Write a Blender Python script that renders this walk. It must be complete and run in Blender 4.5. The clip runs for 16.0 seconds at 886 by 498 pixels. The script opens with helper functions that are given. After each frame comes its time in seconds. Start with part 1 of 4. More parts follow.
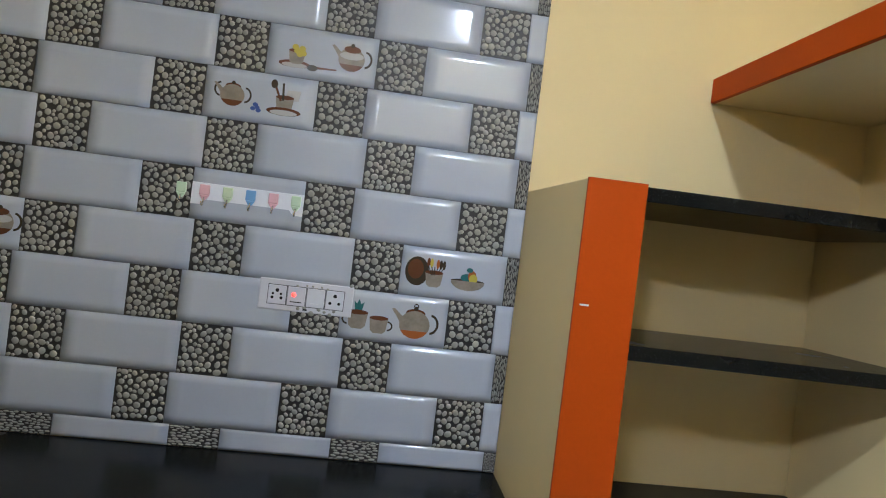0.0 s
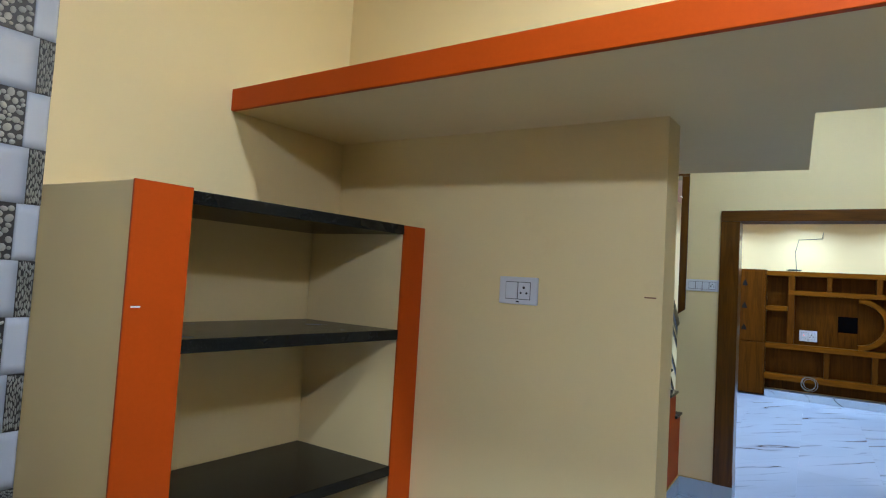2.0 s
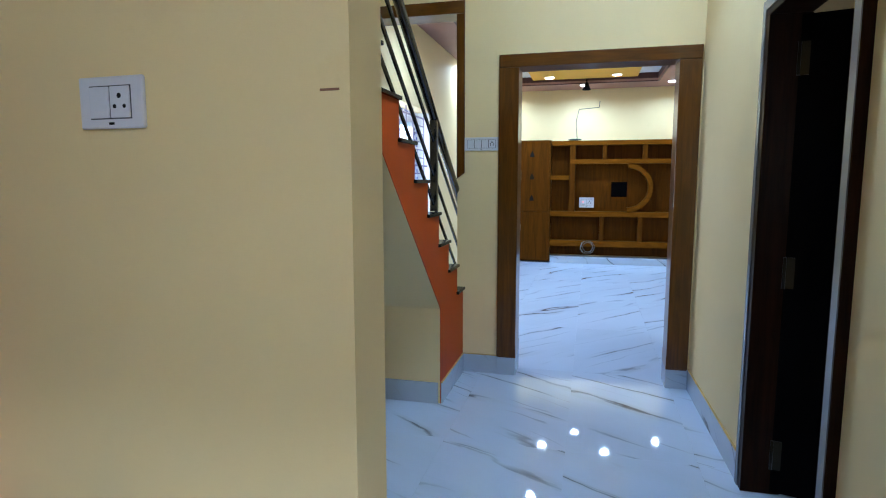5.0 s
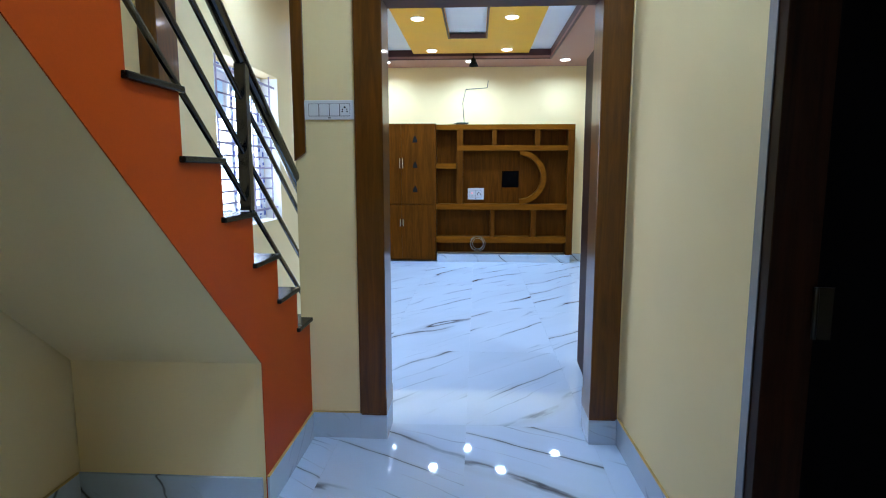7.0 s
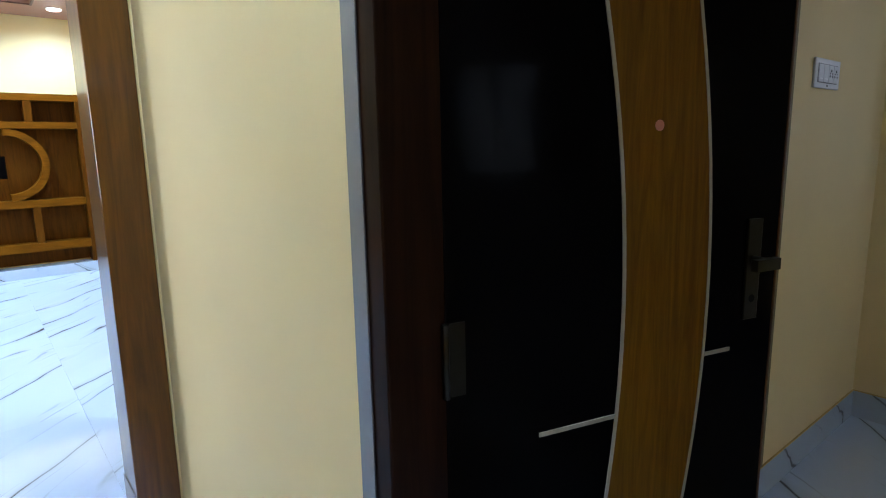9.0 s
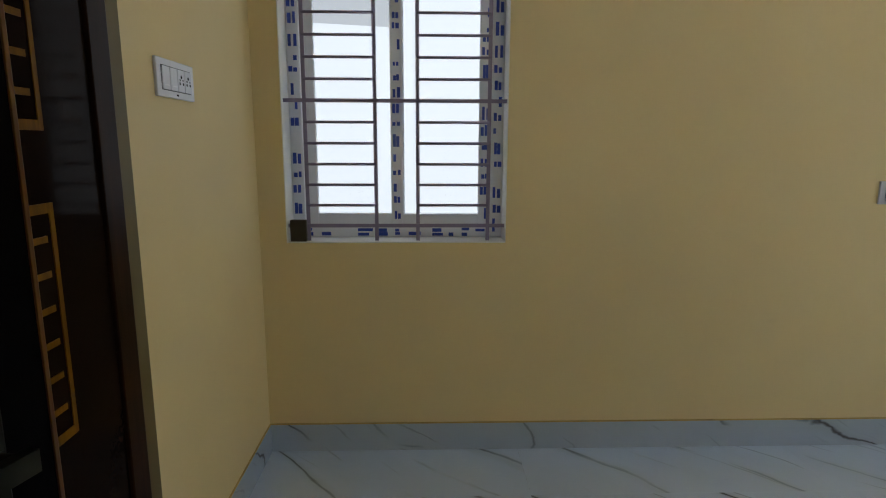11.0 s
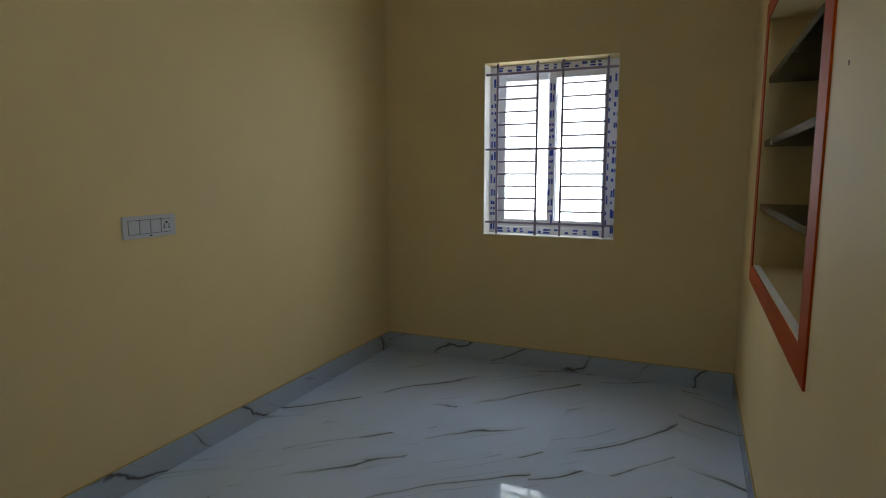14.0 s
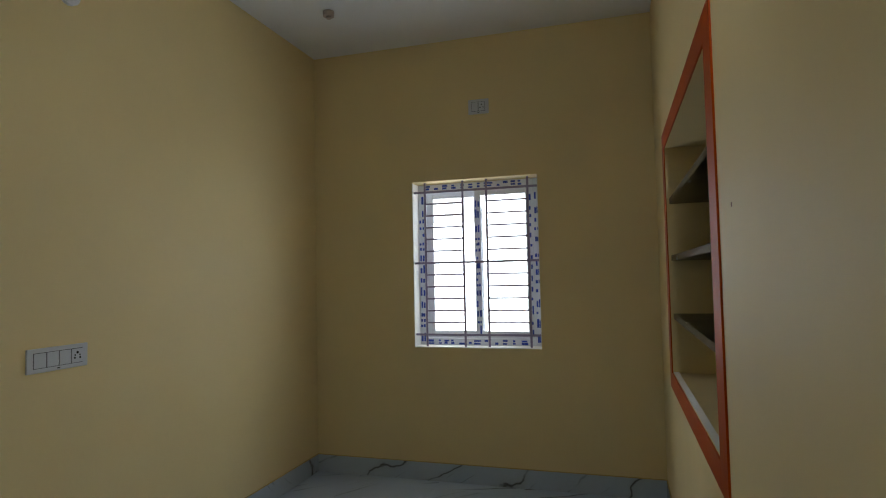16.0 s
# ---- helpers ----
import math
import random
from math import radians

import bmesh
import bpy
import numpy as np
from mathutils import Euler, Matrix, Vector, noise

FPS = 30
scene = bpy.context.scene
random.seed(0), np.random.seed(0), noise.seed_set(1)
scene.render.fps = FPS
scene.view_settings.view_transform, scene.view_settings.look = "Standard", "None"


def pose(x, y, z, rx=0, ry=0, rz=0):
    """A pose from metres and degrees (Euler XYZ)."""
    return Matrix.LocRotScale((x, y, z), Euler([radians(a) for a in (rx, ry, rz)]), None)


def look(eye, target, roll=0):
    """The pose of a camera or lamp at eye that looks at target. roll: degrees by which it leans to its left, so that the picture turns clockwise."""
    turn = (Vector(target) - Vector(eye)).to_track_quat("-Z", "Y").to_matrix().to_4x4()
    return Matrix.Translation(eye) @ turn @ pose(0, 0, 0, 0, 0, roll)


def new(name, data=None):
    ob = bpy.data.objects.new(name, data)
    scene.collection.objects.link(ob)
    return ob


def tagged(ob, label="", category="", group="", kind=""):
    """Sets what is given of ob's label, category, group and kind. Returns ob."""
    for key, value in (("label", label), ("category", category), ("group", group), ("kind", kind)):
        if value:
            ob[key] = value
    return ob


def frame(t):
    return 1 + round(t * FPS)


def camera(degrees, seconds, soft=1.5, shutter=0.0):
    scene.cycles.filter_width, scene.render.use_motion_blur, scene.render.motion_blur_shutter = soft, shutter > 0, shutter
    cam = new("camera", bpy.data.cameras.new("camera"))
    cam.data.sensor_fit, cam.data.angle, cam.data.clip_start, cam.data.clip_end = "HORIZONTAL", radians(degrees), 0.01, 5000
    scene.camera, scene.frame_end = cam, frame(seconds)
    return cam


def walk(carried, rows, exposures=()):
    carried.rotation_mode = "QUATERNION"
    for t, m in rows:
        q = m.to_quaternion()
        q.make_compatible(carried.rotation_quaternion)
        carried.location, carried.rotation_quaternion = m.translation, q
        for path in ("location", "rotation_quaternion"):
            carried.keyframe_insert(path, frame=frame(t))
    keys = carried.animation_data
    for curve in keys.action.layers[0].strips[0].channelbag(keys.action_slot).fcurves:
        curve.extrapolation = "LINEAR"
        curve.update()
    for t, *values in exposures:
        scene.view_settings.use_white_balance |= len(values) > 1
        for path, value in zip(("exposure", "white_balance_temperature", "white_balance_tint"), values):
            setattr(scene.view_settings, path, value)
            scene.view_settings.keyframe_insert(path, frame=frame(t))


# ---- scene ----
cam = camera(74.9, 16.0, 1.1)
PATH = [
    (0, (0.05, 0.149, 1.443), (0.361, 2.125, 1.452), 7.0),
    (0.5, (-0.014, 0.19, 1.463), (0.738, 2.042, 1.526), 7.1),
    (1, (-0.115, 0.156, 1.47), (1.109, 1.73, 1.609), 6.4),
    (1.2, (-0.15, 0.133, 1.47), (1.199, 1.602, 1.608), 5.4),
    (1.5, (-0.176, 0.114, 1.47), (1.304, 1.451, 1.62), 5.1),
    (2, (-0.16, 0.101, 1.466), (1.52, 1.181, 1.571), 3.4),
    (2.5, (-0.135, 0.097, 1.446), (1.668, 0.963, 1.451), 1.4),
    (3, (-0.07, 0.099, 1.407), (1.805, 0.779, 1.254), -0.1),
    (3.5, (0.062, 0.061, 1.391), (1.97, 0.618, 1.163), -0.5),
    (4, (0.24, 0.035, 1.356), (2.158, 0.555, 1.129), -0.3),
    (4.2, (0.316, 0.053, 1.348), (2.236, 0.563, 1.117), -0.2),
    (6.3, (1.53, 0.113, 1.259), (3.482, 0.475, 1.018), 0.2),
    (6.5, (1.638, 0.11, 1.272), (3.6, 0.412, 1.027), 0.2),
    (7, (1.894, 0.136, 1.268), (3.872, 0.251, 1.0), 0.0),
    (7.5, (2.082, 0.164, 1.279), (4.058, 0.049, 0.992), -0.3),
    (8, (2.291, 0.084, 1.27), (4.216, -0.372, 0.976), -0.8),
    (8.2, (2.359, 0.06, 1.268), (4.235, -0.565, 0.967), -1.0),
    (10.3, (2.754, -0.517, 1.295), (3.362, -2.388, 0.936), -0.1),
    (10.5, (2.73, -0.587, 1.289), (3.178, -2.505, 0.94), -0.1),
    (11, (2.662, -0.807, 1.333), (2.605, -2.773, 0.974), 0.2),
    (11.5, (2.612, -0.976, 1.325), (2.051, -2.867, 0.992), 0.4),
    (12, (2.593, -1.074, 1.361), (1.602, -2.779, 1.032), 1.1),
    (12.5, (2.579, -1.079, 1.367), (1.282, -2.573, 1.074), 0.8),
    (13, (2.541, -0.936, 1.363), (1.028, -2.218, 1.106), -0.3),
    (13.5, (2.468, -0.958, 1.353), (0.786, -2.01, 1.1), -0.5),
    (14, (2.431, -0.988, 1.365), (0.615, -1.784, 1.106), 0.0),
    (14.5, (2.444, -1.024, 1.362), (0.569, -1.671, 1.104), 0.9),
    (15, (2.439, -1.014, 1.36), (0.527, -1.56, 1.142), 0.6),
    (15.5, (2.448, -1.006, 1.381), (0.521, -1.532, 1.273), -0.1),
    (16, (2.46, -0.979, 1.436), (0.546, -1.553, 1.53), -1.2),
]
EXPOSURES = [(0, -0.05, 5500, 15), (1.0, -0.02, 5600, 16), (2.0, -0.2, 5350, 15), (3.0, -0.12, 5400, 15), (4.0, -0.04, 5200, 14), (6.5, -0.1, 5300, 14), (7.5, 0.1, 5200, 14), (8.2, 0.2, 5200, 14), (10.3, 1.22, 6500, 10), (11, 1.05, 6350, 9), (11.5, 0.72, 6100, 6), (12, 0.5, 6000, 4), (13, 0.37, 6250, 7), (14.5, 0.25, 6300, 8), (16, 0.45, 6250, 7)]
walk(cam, [(t, look(e, g, r)) for t, e, g, r in PATH], EXPOSURES)

# ---- world and lights ----
world = bpy.data.worlds.new("sky")
scene.world = world
world.use_nodes = True
wn = world.node_tree
sky = wn.nodes.new("ShaderNodeTexSky")
sky.sky_type, sky.sun_disc = "NISHITA", False
sky.sun_elevation, sky.sun_rotation = radians(50), radians(200)
wn.links.new(sky.outputs[0], wn.nodes["Background"].inputs[0])
wn.nodes["Background"].inputs[1].default_value = 0.12


def lamp(name, kind, energy, color, m, size=0.1, size_y=None, spread=180):
    data = bpy.data.lights.new(name, kind)
    data.energy, data.color = energy, color
    if kind == "AREA":
        data.size = size
        data.spread = radians(spread)
        if size_y:
            data.shape, data.size_y = "RECTANGLE", size_y
        else:
            data.shape = "DISK"
    elif kind == "SUN":
        data.angle = radians(12)
    else:
        data.shadow_soft_size = size
    ob = new(name, data)
    ob.matrix_basis = m
    return ob


DAY = (0.86, 0.93, 1.0)
LED = (0.86, 0.94, 1.0)
COOL = (0.66, 0.84, 1.0)
lamp("overcast_sun", "SUN", 0.8, (1.0, 0.97, 0.92), look((0, 0, 20), (3, -6, 0)))
lamp("window_light_south", "AREA", 0.35, DAY, look((2.785, -3.365, 1.53), (2.80, 0, 1.2)), 0.86, 1.14, 140)
lamp("window_light_west", "AREA", 7.5, DAY, look((-1.675, -1.9335, 1.53), (2, -1.9335, 1.2)), 0.86, 1.14)
lamp("south_sky_light", "AREA", 11, DAY, look((5.1, -4.75, 2.3), (2.78, -3.2, 1.5)), 2.2, 1.6)
lamp("west_sky_light", "AREA", 26, DAY, look((-3.1, -1.93, 3.3), (-1.5, -1.93, 1.6)), 2.2, 1.6)
lamp("stair_window_light", "AREA", 20, DAY, look((5.77, 1.84, 1.45), (5.77, 0, 1.2)), 1.0, 1.0)

# ---- materials ----


def nodes_of(name):
    m = bpy.data.materials.new(name)
    m.use_nodes = True
    return m, m.node_tree, m.node_tree.nodes["Principled BSDF"]


def math_node(nt, op, a, b=None, clamp=False):
    n = nt.nodes.new("ShaderNodeMath")
    n.operation, n.use_clamp = op, clamp
    for i, v in enumerate((a, b)):
        if v is None:
            continue
        if isinstance(v, (int, float)):
            n.inputs[i].default_value = v
        else:
            nt.links.new(v, n.inputs[i])
    return n.outputs[0]


def noise_node(nt, vec, scale, detail=4, rough=0.55, distort=0.0):
    n = nt.nodes.new("ShaderNodeTexNoise")
    n.inputs["Scale"].default_value, n.inputs["Detail"].default_value = scale, detail
    n.inputs["Roughness"].default_value, n.inputs["Distortion"].default_value = rough, distort
    nt.links.new(vec, n.inputs["Vector"])
    return n.outputs["Fac"]


def mix_node(nt, fac, a, b, blend="MIX"):
    n = nt.nodes.new("ShaderNodeMix")
    n.data_type, n.blend_type = "RGBA", blend
    for sock, v in ((n.inputs[0], fac), (n.inputs[6], a), (n.inputs[7], b)):
        if isinstance(v, (int, float)):
            sock.default_value = v
        elif isinstance(v, tuple):
            sock.default_value = (*v, 1)
        else:
            nt.links.new(v, sock)
    return n.outputs[2]


def ramp_node(nt, fac, stops):
    n = nt.nodes.new("ShaderNodeValToRGB")
    e = n.color_ramp.elements
    while len(e) < len(stops):
        e.new(0.5)
    for k, (p, c) in zip(e, stops):
        k.position = p
        k.color = (c, c, c, 1) if isinstance(c, (int, float)) else (*c, 1)
    nt.links.new(fac, n.inputs[0])
    return n.outputs[0]


def bump_node(nt, bsdf, height, strength, distance=0.002):
    n = nt.nodes.new("ShaderNodeBump")
    n.inputs["Strength"].default_value, n.inputs["Distance"].default_value = strength, distance
    nt.links.new(height, n.inputs["Height"])
    nt.links.new(n.outputs[0], bsdf.inputs["Normal"])


def object_place(nt, scale=(1, 1, 1), turn=(0, 0, 0), shift=False):
    """World-sized coordinates of the object, moved at random for each object where shift is set."""
    tc = nt.nodes.new("ShaderNodeTexCoord")
    mp = nt.nodes.new("ShaderNodeMapping")
    mp.inputs["Scale"].default_value = scale
    mp.inputs["Rotation"].default_value = [radians(a) for a in turn]
    nt.links.new(tc.outputs["Object"], mp.inputs["Vector"])
    if shift:
        info = nt.nodes.new("ShaderNodeObjectInfo")
        far = math_node(nt, "MULTIPLY", info.outputs["Random"], 60.0)
        nt.links.new(far, mp.inputs["Location"])
    return mp.outputs[0]


def plain(name, base, rough=0.5, metal=0.0, vary=0.06, scale=4.0, grain=120.0, bump=0.08, coat=0.0):
    """A painted or cast surface: large soft blotches, fine grain, slight relief."""
    m, nt, b = nodes_of(name)
    vec = object_place(nt)
    big = noise_node(nt, vec, scale, 5)
    fine = noise_node(nt, vec, grain, 3)
    shade = math_node(nt, "ADD", math_node(nt, "MULTIPLY", big, 1.4), math_node(nt, "MULTIPLY", fine, 0.6))
    dark = tuple(c * (1 - vary) for c in base)
    light = tuple(min(1, c * (1 + vary)) for c in base)
    fac = math_node(nt, "SUBTRACT", shade, 0.5, True)
    nt.links.new(mix_node(nt, fac, dark, light), b.inputs["Base Color"])
    nt.links.new(math_node(nt, "ADD", rough - 0.06, math_node(nt, "MULTIPLY", big, 0.12)), b.inputs["Roughness"])
    b.inputs["Metallic"].default_value = metal
    b.inputs["Coat Weight"].default_value = coat
    bump_node(nt, b, fine, bump)
    return m


def wall_paint(name, base):
    """Rolled emulsion with faint patches, scuffs and trowel waves."""
    m, nt, b = nodes_of(name)
    vec = object_place(nt)
    big = noise_node(nt, vec, 0.9, 4)
    mid = noise_node(nt, vec, 6.0, 6, 0.65)
    fine = noise_node(nt, vec, 260.0, 2)
    col = mix_node(nt, ramp_node(nt, big, [(0.3, 0.0), (0.7, 1.0)]), tuple(c * 0.94 for c in base), tuple(c * 1.04 for c in base))
    scuff = ramp_node(nt, noise_node(nt, vec, 2.3, 8, 0.7), [(0.66, 0.0), (0.74, 0.22)])
    col = mix_node(nt, scuff, col, (base[0] * 0.8, base[1] * 0.74, base[2] * 0.66))
    nt.links.new(col, b.inputs["Base Color"])
    b.inputs["Roughness"].default_value = 0.62
    b.inputs["Specular IOR Level"].default_value = 0.35
    h = math_node(nt, "ADD", math_node(nt, "MULTIPLY", mid, 1.0), math_node(nt, "MULTIPLY", fine, 0.25))
    bump_node(nt, b, h, 0.18, 0.004)
    return m


def marble(name, base=(0.74, 0.77, 0.82), rough=0.035, turn=137):
    """Glazed tile with grey clouds and long broken dark veins that flow one way; each tile has its own cut."""
    m, nt, b = nodes_of(name)
    tc = nt.nodes.new("ShaderNodeTexCoord")
    mp = nt.nodes.new("ShaderNodeMapping")
    mp.vector_type = "TEXTURE"
    mp.inputs["Rotation"].default_value = (0, 0, radians(turn))
    nt.links.new(tc.outputs["Object"], mp.inputs["Vector"])
    info = nt.nodes.new("ShaderNodeObjectInfo")
    nt.links.new(math_node(nt, "MULTIPLY", info.outputs["Random"], 40.0), mp.inputs["Location"])
    flow = nt.nodes.new("ShaderNodeMapping")
    flow.inputs["Scale"].default_value = (0.7, 2.2, 2.2)
    nt.links.new(mp.outputs[0], flow.inputs["Vector"])
    vec = flow.outputs[0]
    axes = nt.nodes.new("ShaderNodeSeparateXYZ")
    nt.links.new(mp.outputs[0], axes.inputs[0])
    across = math_node(nt, "ADD", axes.outputs["Y"], axes.outputs["Z"])
    swell = noise_node(nt, vec, 1.0, 1.5, 0.45)
    ripple = noise_node(nt, vec, 4.5, 3, 0.5)

    def veins(per_metre, bend, core, gate_scale, gate_lo, strength):
        w = math_node(nt, "ADD", math_node(nt, "MULTIPLY", across, per_metre), math_node(nt, "MULTIPLY", swell, bend))
        w = math_node(nt, "ADD", w, math_node(nt, "MULTIPLY", ripple, bend * 0.16))
        ridge = math_node(nt, "ABSOLUTE", math_node(nt, "SUBTRACT", math_node(nt, "FRACT", w), 0.5))
        gate = ramp_node(nt, noise_node(nt, vec, gate_scale, 2), [(gate_lo, 0.0), (gate_lo + 0.14, 1.0)])
        line = ramp_node(nt, ridge, [(0.0, strength), (core, strength * 0.8), (core * 3.2, 0.0)])
        return math_node(nt, "MULTIPLY", line, gate), ridge, gate
    v1, r1, g1 = veins(3.2, 1.9, 0.012, 1.5, 0.45, 0.95)
    v2 = veins(8.0, 3.4, 0.016, 2.6, 0.54, 0.5)[0]
    cloud = math_node(nt, "MULTIPLY", ramp_node(nt, r1, [(0.0, 0.42), (0.15, 0.0)]), g1)
    haze = ramp_node(nt, noise_node(nt, vec, 1.1, 4), [(0.42, 0.0), (0.75, 0.30)])
    col = mix_node(nt, haze, base, tuple(c * 0.74 for c in base))
    col = mix_node(nt, cloud, col, (0.32, 0.34, 0.38))
    col = mix_node(nt, v2, col, (0.18, 0.18, 0.20))
    col = mix_node(nt, v1, col, (0.075, 0.073, 0.078))
    nt.links.new(col, b.inputs["Base Color"])
    b.inputs["Roughness"].default_value = rough
    bump_node(nt, b, noise_node(nt, object_place(nt), 3.0, 2), 0.02, 0.002)
    return m


def wood(name, dark, light, rough=0.22, along=(14, 14, 1.0), coat=0.22, spec=0.25):
    """Polished timber; the grain runs along the axis with the smallest scale."""
    m, nt, b = nodes_of(name)
    vec = object_place(nt, along, (0, 0, 0), True)
    bands = noise_node(nt, vec, 1.6, 6, 0.6, 1.5)
    pores = noise_node(nt, vec, 9.0, 4, 0.7)
    fac = math_node(nt, "ADD", math_node(nt, "MULTIPLY", bands, 0.75), math_node(nt, "MULTIPLY", pores, 0.3))
    nt.links.new(mix_node(nt, ramp_node(nt, fac, [(0.36, 0.0), (0.68, 1.0)]), dark, light), b.inputs["Base Color"])
    b.inputs["Roughness"].default_value = rough
    b.inputs["Specular IOR Level"].default_value = spec
    b.inputs["Coat Weight"].default_value = coat
    b.inputs["Coat Roughness"].default_value = 0.08
    bump_node(nt, b, pores, 0.06, 0.001)
    return m


def granite(name, base=(0.005, 0.0055, 0.005), rough=0.25):
    m, nt, b = nodes_of(name)
    vec = object_place(nt)
    speck = ramp_node(nt, noise_node(nt, vec, 240.0, 2), [(0.58, 0.0), (0.72, 1.0)])
    dust = ramp_node(nt, noise_node(nt, vec, 5.0, 6), [(0.45, 0.0), (0.85, 0.09)])
    b.inputs["Specular IOR Level"].default_value = 0.18
    col = mix_node(nt, speck, base, (0.03, 0.03, 0.03))
    nt.links.new(mix_node(nt, dust, col, (0.10, 0.09, 0.06)), b.inputs["Base Color"])
    nt.links.new(math_node(nt, "ADD", rough, math_node(nt, "MULTIPLY", dust, 0.5)), b.inputs["Roughness"])
    return m


def glow(name, color, strength):
    m, nt, b = nodes_of(name)
    b.inputs["Base Color"].default_value = (*color, 1)
    b.inputs["Emission Color"].default_value = (*color, 1)
    b.inputs["Emission Strength"].default_value = strength
    return m


CREAM = wall_paint("cream_wall_paint", (0.75, 0.595, 0.30))
WHITE = wall_paint("white_ceiling_paint", (0.80, 0.80, 0.80))
ORANGE = plain("orange_enamel", (0.41, 0.056, 0.0010), 0.45, vary=0.09, scale=3.0)
ORANGE.node_tree.nodes["Principled BSDF"].inputs["Specular IOR Level"].default_value = 0.1
GRANITE = granite("black_granite")
MARBLE = {k: marble("veined_marble_tile_" + k, (0.50, 0.60, 0.76), 0.035, a) for k, a in (("living", 137), ("corridor", 62), ("bedroom", 136))}
SKIRT = marble("grey_marble_skirting", (0.43, 0.50, 0.60), 0.12)
GROUT = plain("tile_grout", (0.22, 0.22, 0.23), 0.8)
FLOORGROUT = plain("pale_floor_joint", (0.46, 0.54, 0.66), 0.7)
WOOD = wood("polished_brown_timber", (0.054, 0.016, 0.0001), (0.118, 0.039, 0.0003), 0.3, coat=0.5)
WOOD_X = wood("polished_brown_timber_level", (0.054, 0.016, 0.0001), (0.118, 0.039, 0.0003), 0.3, (14, 1.0, 14), 0.5)
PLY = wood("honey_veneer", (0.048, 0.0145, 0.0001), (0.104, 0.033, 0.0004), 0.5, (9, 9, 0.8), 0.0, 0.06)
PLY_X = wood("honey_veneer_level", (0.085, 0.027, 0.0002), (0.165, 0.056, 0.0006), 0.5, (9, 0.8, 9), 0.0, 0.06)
BLACKDOOR = plain("black_gloss_laminate", (0.003, 0.0025, 0.0025), 0.08, vary=0.3, coat=0.0, bump=0.01)
BLACKDOOR.node_tree.nodes["Principled BSDF"].inputs["Specular IOR Level"].default_value = 0.01
STRIPE = wood("brown_laminate_stripe", (0.095, 0.038, 0.0002), (0.19, 0.080, 0.0008), 0.5, (16, 16, 1.2), 0.0, 0.08)
INLAY = plain("pale_inlay_line", (0.36, 0.31, 0.23), 0.4)
DARKWOOD = wood("dark_stained_frame", (0.010, 0.004, 0.002), (0.028, 0.010, 0.004), 0.3, coat=0.0, spec=0.05)
LEAFWOOD = wood("dark_red_brown_leaf", (0.014, 0.004, 0.002), (0.030, 0.010, 0.004), 0.45, coat=0.0, spec=0.03)
HINGE = plain("dull_brass_hinge", (0.035, 0.030, 0.02), 0.3, 1.0, 0.2)
GLOSSLEAF = plain("glossy_dark_leaf", (0.010, 0.005, 0.003), 0.08, vary=0.3, bump=0.01)
GLOSSLEAF.node_tree.nodes["Principled BSDF"].inputs["Specular IOR Level"].default_value = 0.02
DARKMETAL = plain("dark_dull_metal", (0.03, 0.028, 0.02), 0.35, 1.0, 0.2)
STEEL = plain("brushed_steel", (0.62, 0.60, 0.56), 0.24, 1.0, 0.1)
RAILSTEEL = plain("dark_gloss_steel_rail", (0.10, 0.095, 0.09), 0.16, 0.9, 0.15)
PLASTIC = plain("white_switch_plastic", (0.58, 0.58, 0.62), 0.3, bump=0.02)
PLASTIC2 = plain("white_switch_module", (0.62, 0.63, 0.68), 0.22, bump=0.02)
HOLE = plain("dark_socket_hole", (0.015, 0.015, 0.015), 0.6)
HOLE.node_tree.nodes["Principled BSDF"].inputs["Specular IOR Level"].default_value = 0.0
UPVC = plain("white_upvc", (0.78, 0.80, 0.84), 0.35, bump=0.02)
FILM = plain("blue_film_print", (0.025, 0.07, 0.42), 0.4)
GRILLE = plain("mauve_painted_grille", (0.27, 0.23, 0.33), 0.45)
TILEWHITE = plain("white_glazed_tile", (0.43, 0.46, 0.52), 0.13, vary=0.03, coat=0.5, bump=0.02)
PEBBLE = plain("glazed_grey_pebble", (0.31, 0.305, 0.27), 0.16, vary=0.25, scale=18.0, coat=0.5, bump=0.02)
PEBBLEBED = plain("dark_pebble_bed", (0.020, 0.018, 0.016), 0.5)
YELLOW = plain("yellow_ceiling_paint", (0.80, 0.42, 0.015), 0.5)
MAROON = plain("maroon_cove_paint", (0.07, 0.018, 0.014), 0.45)
PINKWOOD = plain("brown_pink_ceiling_paint", (0.34, 0.17, 0.13), 0.5)
LIT = glow("lit_led_lens", (1.0, 0.98, 0.95), 25.0)
REDLED = glow("red_indicator", (1.0, 0.05, 0.03), 4.0)
BACKLIGHT = glow("bright_overcast_backdrop", (0.93, 0.96, 1.0), 0.8)
BACKSOUTH = glow("pale_overcast_backdrop", (0.86, 0.93, 1.0), 0.26)
BACKSOUTH.node_tree.nodes["Principled BSDF"].inputs["Base Color"].default_value = (0.1, 0.1, 0.11, 1)
PANE, nt, b = nodes_of("clear_glass")
b.inputs["Base Color"].default_value = (1, 1, 1, 1)
b.inputs["Transmission Weight"].default_value, b.inputs["Roughness"].default_value = 1.0, 0.02
b.inputs["IOR"].default_value = 1.1

# ---- mesh helpers ----


